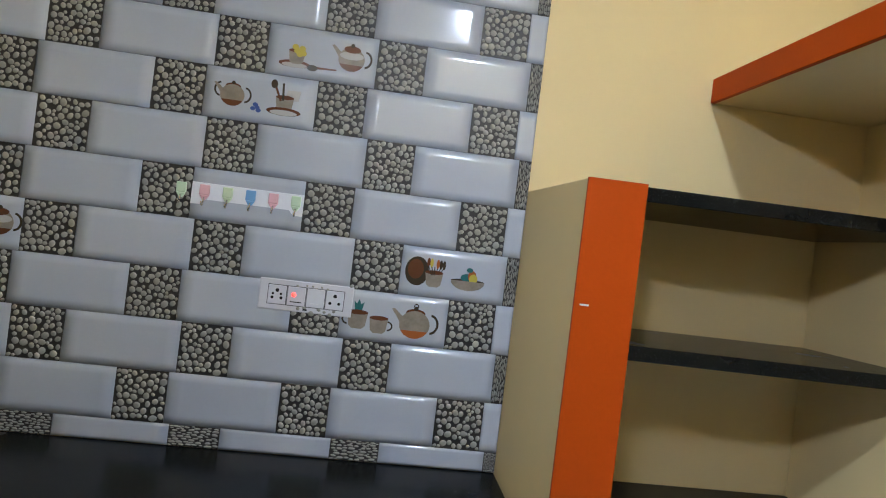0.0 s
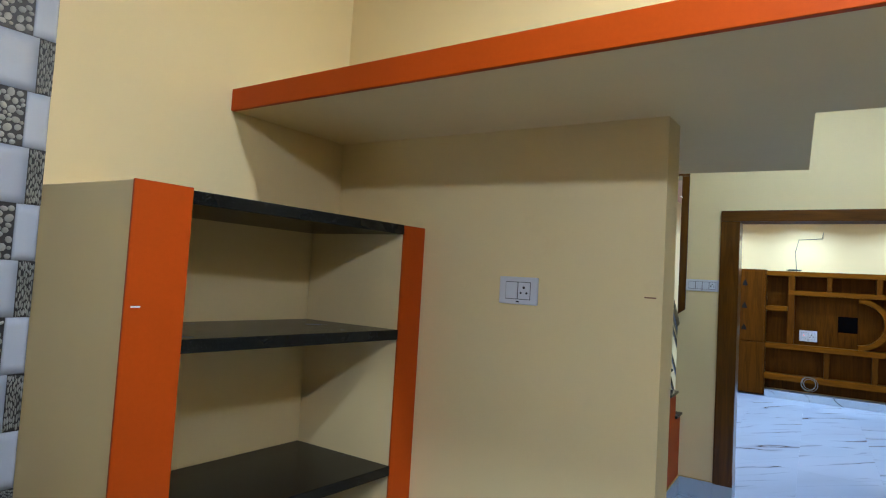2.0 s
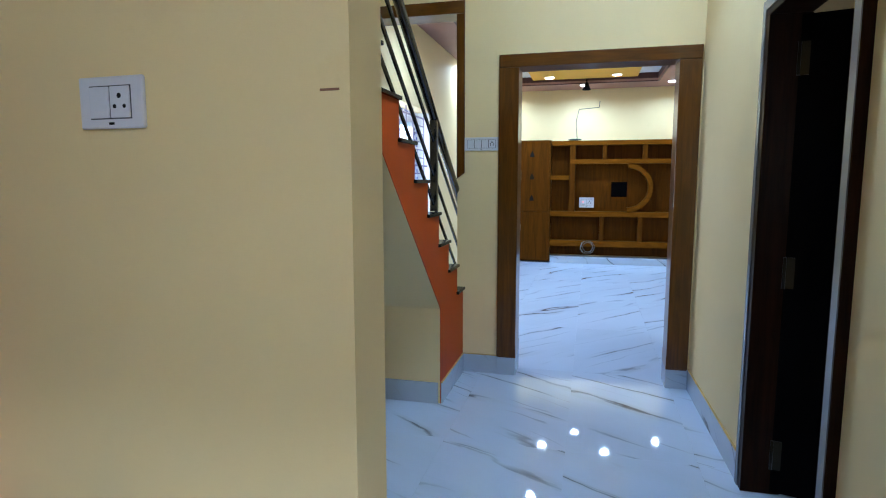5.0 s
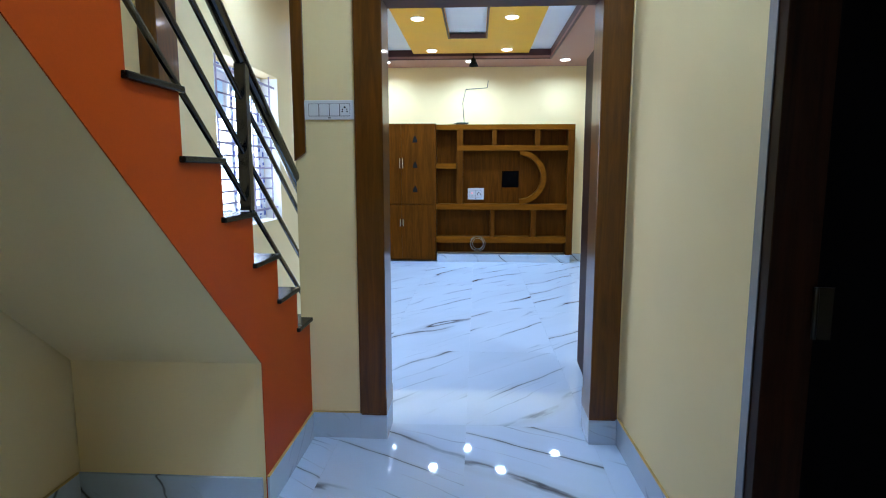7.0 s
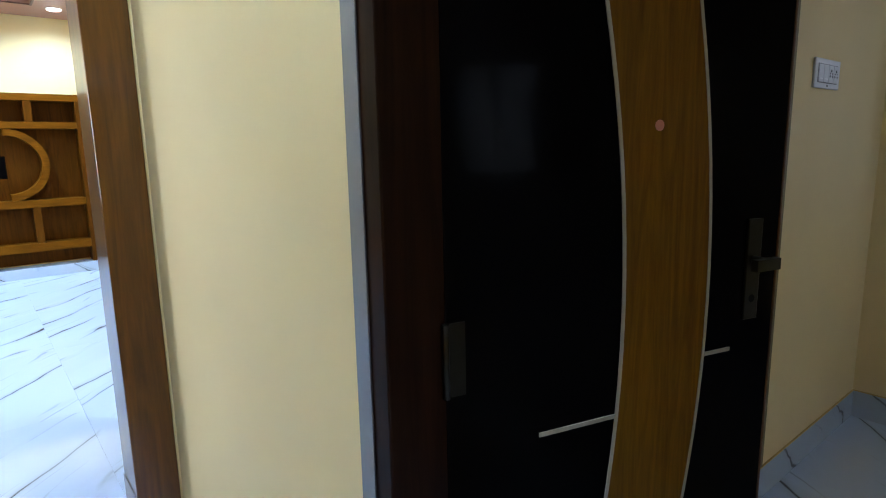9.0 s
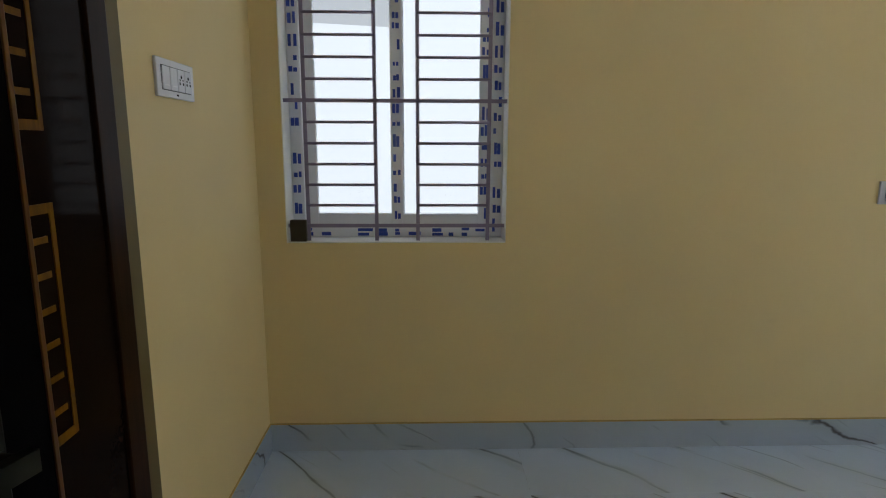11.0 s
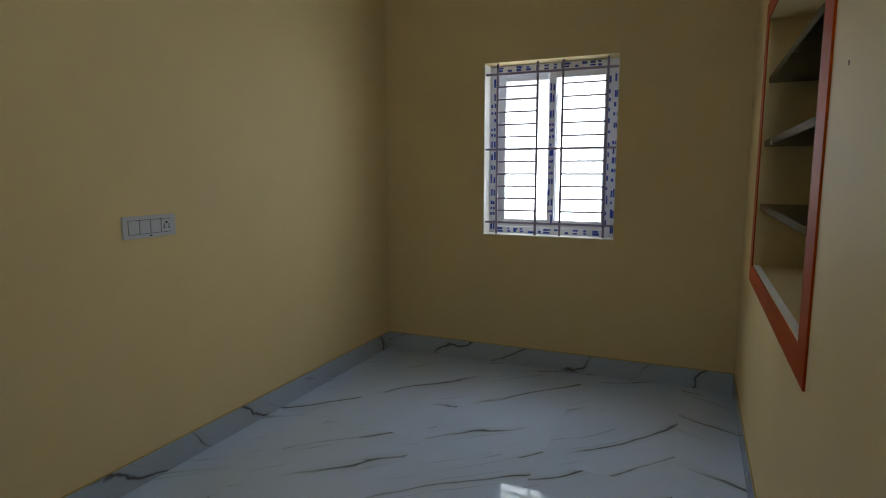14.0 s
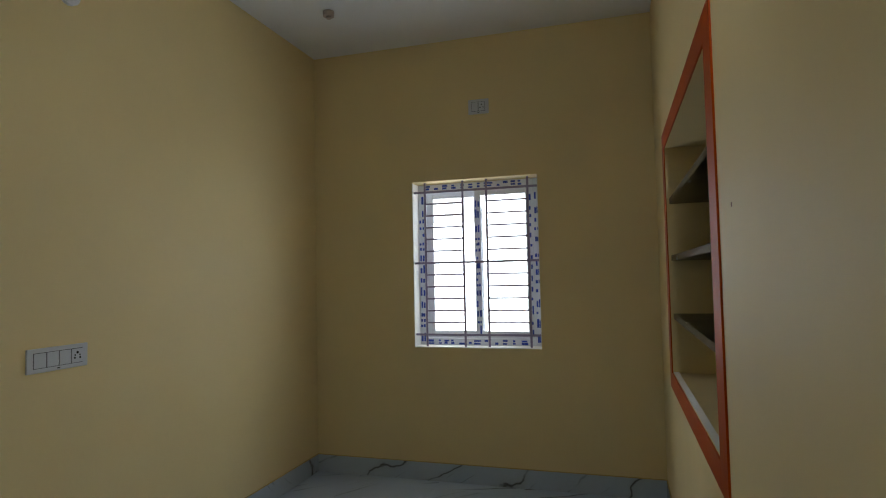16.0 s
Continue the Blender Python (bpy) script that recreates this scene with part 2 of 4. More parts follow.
def add_box(bm, x0, x1, y0, y1, z0, z1):
    vs = [bm.verts.new((x, y, z)) for z in (z0, z1) for y in (y0, y1) for x in (x0, x1)]
    for f in ((0, 2, 3, 1), (4, 5, 7, 6), (0, 1, 5, 4), (2, 6, 7, 3), (1, 3, 7, 5), (0, 4, 6, 2)):
        bm.faces.new([vs[i] for i in f])
    return vs


def add_tube(bm, a, b, r, n=10):
    a, b = Vector(a), Vector(b)
    d = (b - a)
    q = d.to_track_quat("Z", "Y").to_matrix()
    rings = [[bm.verts.new(p + q @ Vector((r * math.cos(2 * math.pi * i / n), r * math.sin(2 * math.pi * i / n), 0))) for i in range(n)] for p in (a, b)]
    for i in range(n):
        j = (i + 1) % n
        bm.faces.new((rings[0][i], rings[0][j], rings[1][j], rings[1][i])).smooth = True
    bm.faces.new(rings[0][::-1])
    bm.faces.new(rings[1])


def add_prism(bm, outline, axis, lo, hi):
    """A flat outline of two coordinates drawn out along an axis: 'x' takes (y, z), 'y' takes (x, z), 'z' takes (x, y)."""
    def at(p, d):
        return {"x": (d, p[0], p[1]), "y": (p[0], d, p[1]), "z": (p[0], p[1], d)}[axis]
    a = [bm.verts.new(at(p, lo)) for p in outline]
    b = [bm.verts.new(at(p, hi)) for p in outline]
    n = len(outline)
    bm.faces.new(a)
    bm.faces.new(b[::-1])
    for i in range(n):
        j = (i + 1) % n
        bm.faces.new((a[j], a[i], b[i], b[j]))


def finish(bm, bevel=0.0):
    bmesh.ops.recalc_face_normals(bm, faces=bm.faces)
    if bevel:
        bmesh.ops.bevel(bm, geom=list(bm.edges), offset=bevel, segments=2, affect="EDGES", profile=0.5, clamp_overlap=True)
    return bm


def part(name, bm, material, parent=None, label="", bevel=0.0):
    finish(bm, bevel)
    me = bpy.data.meshes.new(name)
    bm.to_mesh(me)
    bm.free()
    me.materials.append(material)
    ob = new(name, me)
    if parent:
        ob.parent = parent
    if label:
        ob["label"] = label
    return ob


def box_part(name, dims, material, parent=None, label="", bevel=0.0):
    bm = bmesh.new()
    add_box(bm, *dims)
    return part(name, bm, material, parent, label, bevel)


def thing(name, label, category, group="", kind="", place=(0, 0, 0)):
    ob = new(name)
    ob.empty_display_size = 0.05
    ob.location = place
    return tagged(ob, label, category, group, kind)


def local(bm, place):
    bmesh.ops.translate(bm, vec=-Vector(place), verts=bm.verts)
    return bm


def structure(ob, label, category):
    return tagged(ob, label, category, "", "structure")


def wall_mesh(along, a0, a1, b0, b1, z0, z1, holes, front=None):
    """Wall along 'x' or 'y' from a0 to a1, between b0 and b1 thick, with (lo, hi, bottom, top) holes right through."""
    bm = bmesh.new()
    cuts_a = sorted({a0, a1, *(h[0] for h in holes), *(h[1] for h in holes)})
    cuts_z = sorted({z0, z1, *(h[2] for h in holes), *(h[3] for h in holes)})
    solid = {}
    for i in range(len(cuts_a) - 1):
        for k in range(len(cuts_z) - 1):
            ca, cz = (cuts_a[i] + cuts_a[i + 1]) / 2, (cuts_z[k] + cuts_z[k + 1]) / 2
            solid[i, k] = not any(h[0] < ca < h[1] and h[2] < cz < h[3] for h in holes)
    cache = {}

    def v(a, z, side):
        b = (b0, b1)[side] if not (front and side == front[0]) else front[1](a)
        key = (a, z, side)
        if key not in cache:
            cache[key] = bm.verts.new((a, b, z) if along == "x" else (b, a, z))
        return cache[key]
    for (i, k), full in solid.items():
        if not full:
            continue
        p, q, r, s = cuts_a[i], cuts_a[i + 1], cuts_z[k], cuts_z[k + 1]
        for side in (0, 1):
            bm.faces.new((v(p, r, side), v(q, r, side), v(q, s, side), v(p, s, side)))
        for (di, dk, e) in ((-1, 0, ((p, r), (p, s))), (1, 0, ((q, r), (q, s))), (0, -1, ((p, r), (q, r))), (0, 1, ((p, s), (q, s)))):
            if not solid.get((i + di, k + dk), False):
                (a1_, z1_), (a2_, z2_) = e
                bm.faces.new((v(a1_, z1_, 0), v(a2_, z2_, 0), v(a2_, z2_, 1), v(a1_, z1_, 1)))
    return bm


# ---- large structure ----
# the kitchen stands a few degrees askew to the corridor: its parts are laid out square and turned into place
KITCHEN = Matrix.Translation((0.24, 0.0347, 0)) @ Matrix.Rotation(radians(-3.343), 4, "Z") @ Matrix.Translation((-0.29, 0.207, 0))


def in_kitchen(ob):
    ob.matrix_basis = KITCHEN @ ob.matrix_basis
    return ob


H = 3.13
YN, YS, XW, XE = -0.72, -3.17, -1.48, 3.345


def corridor_face(x):
    return -0.53 - 0.026 * (4.5 - max(x, 3.36)) if x > 3.3 else -0.58


in_kitchen(structure(part("wall_kitchen_north", wall_mesh("x", -1.8, 1.73, 1.65, 1.85, 0, H, []), CREAM), "cream painted wall behind the kitchen tiles", "wall"))
structure(part("wall_north", wall_mesh("x", 1.70, 10.35, 1.65, 1.85, 0, H, [(5.24, 6.32, 0.90, 1.96)]), CREAM), "cream painted wall behind the stair", "wall")
structure(part("wall_bedroom_corridor", wall_mesh("x", -1.8, 4.68, YN, -0.575, 0, H, [(2.448, 3.357, 0, 2.0), (3.3999, 3.4, 0.0, 0.0005), (-0.75, 0.70, 0.915, 2.08)], (1, corridor_face)), CREAM), "cream painted wall between corridor and bedroom", "wall")
structure(part("wall_bedroom_south", wall_mesh("x", -1.8, 3.56, -3.38, YS, 0, H, [(2.333, 3.237, 0.926, 2.12)]), CREAM), "cream painted outer wall with a window opening", "wall")
structure(part("wall_bedroom_west", wall_mesh("y", YS, YN, -1.69, XW, 0, H, [(-2.387, -1.48, 0.93, 2.12)]), CREAM), "cream painted outer wall with a window opening", "wall")
structure(part("wall_bedroom_east", wall_mesh("y", YS, YN, XE, 3.56, 0, H, []), CREAM), "cream painted bedroom side wall", "wall")
in_kitchen(structure(part("wall_kitchen_west", wall_mesh("y", -0.98, 1.65, -1.80, -1.62, 0, H, []), CREAM), "cream painted kitchen end wall", "wall"))
in_kitchen(structure(part("wall_kitchen_east", wall_mesh("y", 0.30, 1.65, 1.608, 1.73, 0, H, []), CREAM), "cream painted wall beside the shelf recess", "wall"))
in_kitchen(structure(part("wall_over_passage", wall_mesh("y", -0.80, 0.30, 1.612, 1.726, 2.075, H, []), CREAM), "cream painted wall above the loft slab", "wall"))
structure(part("wall_corridor_east", wall_mesh("y", -0.53, 1.65, 4.5, 4.66, 0, H, [(-0.405, 0.565, 0, 2.015), (0.955, 1.65, 0, 2.43)]), CREAM), "cream painted wall round the living room doorway", "wall")
structure(part("wall_living_west", wall_mesh("y", -1.9, -0.53, 4.5, 4.66, 0, H, []), CREAM), "cream painted living room wall", "wall")
structure(part("wall_living_south", wall_mesh("x", 4.5, 10.35, -2.1, -1.9, 0, H, []), CREAM), "cream painted living room wall", "wall")
structure(part("wall_living_east", wall_mesh("y", -1.9, 1.65, 10.15, 10.35, 0, H, []), CREAM), "cream painted wall behind the built-in wall unit", "wall")

# ceilings
structure(box_part("ceiling_house", (-1.85, 4.66, -3.4, 2.25, H, H + 0.12), WHITE), "white painted flat ceiling", "ceiling")
structure(box_part("ceiling_living", (4.66, 10.35, -2.1, 1.85, H, H + 0.12), WHITE), "white painted flat slab above the false ceiling", "ceiling")

# one floor of grout under the tiles
floor = structure(box_part("floor", (-1.85, 10.35, -3.4, 2.25, -0.12, -0.004), FLOORGROUT), "white marble-look tiled floor with grey veins", "floor")

# ---- loft and landing slab ----
bm = bmesh.new()
outline = [(1.075, 1.65), (2.5, 1.65), (2.5, 0.012), (1.70, -0.053), (1.70, -0.80), (1.075, -0.84)]
add_prism(bm, outline, "z", 0, 1)
for v in bm.verts:
    v.co.z = 1.973 + 0.0265 * v.co.y + 0.075 * v.co.z
slab = in_kitchen(structure(part("loft_slab", bm, CREAM), "cream loft slab with an orange front edge", "loft"))
bm = bmesh.new()
add_box(bm, 1.058, 1.0745, -0.84, 1.65, 0, 1)
for v in bm.verts:
    v.co.z = 1.972 + 0.0265 * v.co.y + 0.077 * v.co.z
part("front_edge", bm, ORANGE, slab, "orange painted edge", 0.002)

# ---- switch plates ----


GAP = plain("grey_shadow_gap", (0.05, 0.05, 0.06), 0.6)


def switch_plate(label, w, h, modules, m, group=""):
    """A plate in its own x-z plane that faces -y. Modules: 's' rocker, 'r' lit rocker, 'p' five-hole socket, 'k' three-hole socket, 'i' blank with indicator."""
    ob = thing("switch_plate", label, "switch", group)
    box_part("plate", (-w / 2, w / 2, -0.009, 0.0, -h / 2, h / 2), PLASTIC, ob, bevel=0.003)
    n = sum(1 for c in modules)
    step = (w - 0.05) / n
    for i, c in enumerate(modules):
        cx = -w / 2 + 0.025 + step * (i + 0.5)
        s = min(step * 0.46, h * 0.30)
        mod = box_part("module", (cx - step * 0.46, cx + step * 0.46, -0.0125, -0.0085, -h * 0.30, h * 0.30), PLASTIC2, ob, bevel=0.0012)
        box_part("module_gap", (cx - step * 0.46 - 0.002, cx + step * 0.46 + 0.002, -0.0095, -0.0083, -h * 0.30 - 0.002, h * 0.30 + 0.002), GAP, ob)
        bm = bmesh.new()
        if c in "sr":
            add_box(bm, cx - step * 0.30, cx + step * 0.30, -0.0136, -0.0124, -h * 0.2, -h * 0.17)
            part("rocker_line", bm, HOLE if c == "r" else PLASTIC, mod)
            if c == "r":
                bm = bmesh.new()
                bmesh.ops.create_icosphere(bm, subdivisions=2, radius=0.007, matrix=Matrix.Translation((cx - s * 0.3, -0.012, h * 0.05)))
                part("indicator", bm, REDLED, mod, "red lit indicator")
        else:
            pts = ((0, 0.5, 0.16), (-0.5, -0.35, 0.13), (0.5, -0.35, 0.13), (-0.45, 0.1, 0.1), (0.45, 0.1, 0.1))[:3 if c == "k" else 5]
            for px, pz, pr in pts:
                q = (cx + px * s, pz * s)
                add_tube(bm, (q[0], -0.0124, q[1]), (q[0], -0.0131, q[1]), pr * s * 1.4, 8)
            part("pin_holes", bm, HOLE, mod)
    bm = bmesh.new()
    add_box(bm, -0.006, 0.006, -0.0096, -0.0088, -h * 0.43, -h * 0.38)
    part("plate_mark", bm, HOLE, ob)
    ob.matrix_basis = m
    return ob


# faces south on the tiles, west on the kitchen wall and so on
switch_plate("white kitchen switch plate with a red lit indicator on the tiles", 0.275, 0.092, "prsk", KITCHEN @ pose(-0.122, 1.646, 1.259))
switch_plate("white two-module switch and socket on the cream wall", 0.143, 0.091, "sk", KITCHEN @ pose(1.608, 0.765, 1.444, 0, 0, -90))
switch_plate("white four-module switch plate beside the doorway", 0.237, 0.085, "sssp", pose(4.5, 0.7935, 1.536, 0, 0, -90))
switch_plate("white switch plate with a red indicator under the stair", 0.24, 0.09, "srp", pose(3.32, 1.65, 0.625))
switch_plate("white four-module switch plate on the bedroom wall", 0.268, 0.096, "sssp", pose(0.645, YS, 1.137, 0, 0, 180), "bedroom switches")
switch_plate("white switch plate beside the bedroom window", 0.235, 0.098, "sspp", pose(XE, -2.446, 1.498, 0, 0, -90), "bedroom switches")
switch_plate("small white socket plate high above the window", 0.147, 0.105, "sk", pose(XW, -1.877, 2.625, 0, 0, 90))

# ---- kitchen shelf recess ----


def front_y(x):
    return 1.222 - 0.042 * (x - 0.549) / 1.06


unit = in_kitchen(thing("kitchen_shelf", "built-in cream plaster shelf recess with orange posts and black shelves", "shelf"))
bm = bmesh.new()
add_prism(bm, [(0.505, 1.648), (0.549, front_y(0.549)), (0.689, front_y(0.689)), (0.689, 1.648)], "z", 0, 1.66)
part("side_panel", bm, CREAM, unit, "cream plastered side", 0.004)
bm = bmesh.new()
add_prism(bm, [(1.468, 1.648), (1.496, front_y(1.496)), (1.607, front_y(1.607)), (1.607, 1.648)], "z", 0, 1.652)
part("side_panel", bm, CREAM, unit, "cream plastered side", 0.004)
for x0, x1, top in ((0.546, 0.691, 1.661), (1.493, 1.607, 1.654)):
    bm = bmesh.new()
    add_prism(bm, [(x0, front_y(x0) - 0.003), (x1, front_y(x1) - 0.003), (x1, front_y(x1) + 0.006), (x0, front_y(x0) + 0.006)], "z", 0, top)
    part("post_face", bm, ORANGE, unit, "orange painted front edge", 0.0015)
for name, z0, z1, inset in (("top_slab", 1.620, 1.655, 0.0), ("shelf", 1.240, 1.276, 0.0), ("shelf", 0.759, 0.794, 0.0), ("shelf", 0.30, 0.335, 0.0)):
    bm = bmesh.new()
    add_prism(bm, [(0.690, 1.647), (0.690, front_y(0.690) + inset), (1.495, front_y(1.495) + inset), (1.467, 1.647)], "z", z0, z1)
    part(name, bm, GRANITE, unit, "black granite slab", 0.003)

# kitchen counter
counter = in_kitchen(thing("kitchen_counter", "black granite kitchen counter along the tiled wall", "counter"))
box_part("worktop", (-1.62, 0.5048, 1.06, 1.648, 0.755, 0.787), GRANITE, counter, bevel=0.004)
box_part("support_wall", (-1.62, 0.50, 1.12, 1.60, 0.0, 0.755), CREAM, counter)

# hook strip on the tiles
strip = in_kitchen(thing("hook_strip", "white adhesive strip with six pastel plastic hooks", "hook"))
box_part("backing_strip", (-0.535, -0.158, 1.640, 1.6465, 1.493, 1.558), UPVC, strip, bevel=0.0015)
for i, col in enumerate(((0.52, 0.68, 0.50), (0.72, 0.42, 0.46), (0.58, 0.70, 0.48), (0.16, 0.34, 0.62), (0.72, 0.42, 0.46), (0.55, 0.70, 0.50))):
    cx = -0.512 + i * 0.0655
    mat = plain("pastel_plastic", col, 0.35, bump=0.02)
    bm = bmesh.new()
    add_box(bm, cx - 0.014, cx + 0.014, 1.632, 1.641, 1.522, 1.552)
    add_prism(bm, [(cx - 0.014, 1.522), (cx + 0.014, 1.522), (cx + 0.004, 1.507), (cx - 0.004, 1.507)], "y", 1.6335, 1.641)
    hook = part("hook_plate", bm, mat, strip, "pastel plastic", 0.002)
    bm = bmesh.new()
    pts = [(cx, 1.633, 1.515), (cx, 1.630, 1.500), (cx, 1.624, 1.492), (cx, 1.617, 1.494), (cx, 1.614, 1.502)]
    for p, q in zip(pts, pts[1:]):
        add_tube(bm, p, q, 0.0022, 6)
    part("wire_hook", bm, STEEL, hook, "grey metal hook")

# kitchen lamps
def led_tube(length, m):
    ob = thing("led_batten", "white wall-mounted LED batten lamp", "lamp")
    box_part("housing", (-length / 2, length / 2, -0.02, 0.02, -0.018, 0.018), UPVC, ob, bevel=0.004)
    box_part("diffuser", (-length / 2 + 0.02, length / 2 - 0.02, 0.0205, 0.034, -0.014, 0.014), LIT, ob, bevel=0.004)
    ob.matrix_basis = m
    return ob


def downlight(label, x, y, z, group, r=0.045):
    ob = thing("downlight", label, "lamp", group, place=(x, y, z))
    bm = bmesh.new()
    add_tube(bm, (0, 0, -0.008), (0, 0, 0.0), r * 1.25, 20)
    part("bezel", bm, UPVC, ob)
    bm = bmesh.new()
    add_tube(bm, (0, 0, -0.0125), (0, 0, -0.0082), r, 20)
    part("lens", bm, LIT, ob, "lit white lens")
    return ob


KITCHEN_DOWN = (KITCHEN @ Vector((0.52, -0.5, 0)))[:2]
led_tube(0.5, KITCHEN @ pose(-0.37, -0.785, 2.46, 0, 0, -45))
downlight("round white lit kitchen downlight", *KITCHEN_DOWN, H, "kitchen lights", 0.07)
lamp("kitchen_batten_light", "AREA", 14, LED, KITCHEN @ look((-0.345, -0.755, 2.46), (1.6, 0.35, 1.2)), 0.5, 0.05, 110)
lamp("kitchen_down_light", "AREA", 50, LED, look((*KITCHEN_DOWN, H - 0.03), (*KITCHEN_DOWN, 0)), 0.14)

# ---- corridor: doorway casing to the living room ----


def casing(y0, y1, top):
    ob = thing("door_1", "polished brown timber doorway casing with no threshold", "doorway", "", "structure")
    w = 0.122
    box_part("jamb", (4.482, 4.672, y1 - 0.004, y1 + w, 0.125, top - 0.08), WOOD, ob, bevel=0.004)
    box_part("jamb", (4.482, 4.672, y0 - w, y0 + 0.004, 0.125, top - 0.08), WOOD, ob, bevel=0.004)
    box_part("head", (4.480, 4.674, y0 - w, y1 + w, top - 0.0798, top), WOOD_X, ob, bevel=0.004)
    for ya, yb, s in ((y1 - 0.006, y1 + w, 1), (y0 - w, y0 + 0.006, -1)):
        bm = bmesh.new()
        inner = ya if s > 0 else yb
        add_prism(bm, [(inner, 0.122), (inner, 0.21), (inner + s * 0.035, 0.128), (inner + s * 0.12, 0.128), (inner + s * 0.12, 0.122)], "x", 4.479, 4.676)
        part("plinth_moulding", bm, WOOD, ob)
        box_part("skirting_block", (4.484, 4.672, ya, yb, 0, 0.1215), SKIRT, ob, "grey marble block", 0.002)
    return ob


casing(-0.397, 0.558, 2.09)

# living room leaf, open
leaf = thing("open_door", "dark brown timber door leaf standing wide open", "door", place=(4.69, -0.515, 0.02))
bm = bmesh.new()
add_box(bm, 0.0, 0.935, -0.021, 0.021, 0, 1.93)
part("leaf", bm, LEAFWOOD, leaf, bevel=0.003)
for z in (0.55, 1.08, 1.60):
    box_part("edge_bolt", (0.9352, 0.9385, -0.008, 0.008, z - 0.06, z + 0.06), STEEL, leaf)
leaf.rotation_euler = (0, 0, radians(-2.4))

# timber frame round the stair opening
fr = thing("stair_opening_frame", "polished brown timber frame round the stair opening", "frame")
bm = bmesh.new()
add_prism(bm, [(0.905, 1.35), (0.958, 1.31), (0.958, 2.36), (0.905, 2.36)], "x", 4.485, 4.67)
part("post", bm, WOOD, fr, bevel=0.003)
box_part("post", (4.485, 4.67, 1.56, 1.648, 1.66, 2.36), WOOD, fr, bevel=0.003)
box_part("head", (4.483, 4.672, 0.905, 1.648, 2.361, 2.44), WOOD_X, fr, bevel=0.003)

# ---- stair ----
stair = thing("staircase", "orange and cream plastered stair with black granite treads", "staircase")
SY0, SY1 = 0.915, 1.645


def nose(i):
    return 4.56 - 0.23 * i, 0.587 + 0.18 * i


profile = []
for i in range(-3, 9):
    x, z = nose(i)
    profile += [(x - 0.008, z - 0.18 - 0.018 if i > -3 else 0.0), (x - 0.008, z - 0.018)]
profile += [(2.502, nose(8)[1] - 0.018), (2.502, 1.832), (2.713, 1.64), (3.893, 0.568), (3.893, 0.0)]
bm = bmesh.new()
add_prism(bm, profile, "y", SY0 + 0.004, SY1)
part("flight", bm, CREAM, stair, "cream plastered underside")
bm = bmesh.new()
add_prism(bm, [(p[0] + 0.001, p[1]) if p[0] > 3.9 else p for p in profile], "y", SY0, SY0 + 0.0035)
part("stringer_face", bm, ORANGE, stair, "orange painted side")
for i in range(-3, 9):
    x, z = nose(i)
    bm = bmesh.new()
    add_box(bm, x - 0.255 if i < 8 else 2.503, x, SY0 - 0.016, SY1, z - 0.0178, z)
    part("tread", bm, GRANITE, stair, "black granite tread", 0.004)
structure(box_part("skirting_stair", (3.8815, 3.8925, 0.93, 1.648, 0, 0.125), SKIRT), "grey marble skirting under the stair", "skirting")
box_part("end_wall", (3.8935, 3.95, SY0 + 0.005, SY1, 0.0, 0.55), CREAM, stair)

rail = thing("stair_railing", "dark polished steel stair railing with three thin rails", "railing")


def rail_line(z_mid, x0, x1, r, name, slope=0.75):
    bm = bmesh.new()
    add_tube(bm, (x0, 0.965, z_mid - slope * (x0 - 3.946)), (x1, 0.965, z_mid - slope * (x1 - 3.946)), r, 12)
    part(name, bm, RAILSTEEL, rail)


rail_line(1.652, 2.80, 5.2, 0.024, "handrail", 0.735)
for z_mid, x0, s in ((1.155, 3.0, 0.768), (1.322, 2.9, 0.755), (1.512, 2.85, 0.72)):
    rail_line(z_mid, x0, 5.15, 0.0095, "mid_rail", s)
for x, k in ((3.946, 3), (5.05, -2)):
    box_part("post", (x - 0.02, x + 0.02, 0.945, 0.985, nose(k)[1], 1.64 - 0.735 * (x - 3.946)), RAILSTEEL, rail, bevel=0.003)

# ---- bedroom door ----
door = thing("door_2", "dark stained timber door frame of the bedroom", "door frame", "", "structure")
YF = -0.550
for x0, x1 in ((2.45, 2.506), (3.272, 3.355)):
    box_part("jamb", (x0, x1, YN + 0.02, YF, 0, 1.935), DARKWOOD, door, bevel=0.003)
box_part("head", (2.45, 3.355, YN + 0.02, YF, 1.9352, 1.999), DARKWOOD, door, bevel=0.003)
GREYEDGE = plain("grey_gloss_frame_face", (0.16, 0.16, 0.17), 0.2)
for dims in ((2.4495, 2.4895, 0, 1.999), (3.3155, 3.3555, 0, 1.999), (2.49, 3.315, 1.96, 1.999)):
    box_part("face_strip", (dims[0], dims[1], YF + 0.0002, YF + 0.004, dims[2], dims[3]), GREYEDGE, door, "grey glossy face strip", 0.001)

LEAF = (3.27, -0.661, 0.012)
dleaf = thing("open_door", "glossy black bedroom door leaf with a curved brown stripe standing open", "door", place=LEAF)
LW, LH = 0.762, 1.915
# the leaf is drawn closed along -x with its corridor face on +y, then swung open
box_part("leaf", (-LW, 0, -0.034, 0, 0, LH), BLACKDOOR, dleaf, bevel=0.002)
box_part("edge_lipping", (-LW - 0.006, -LW - 0.0005, -0.035, 0.001, 0, LH), WOOD, dleaf, "brown timber edge", 0.001)


def arc_in(z):
    return 0.362 - 0.20 * (z - 0.96) ** 2


def arc_out(z):
    return 0.565 - 0.20 * (z - 0.97) ** 2


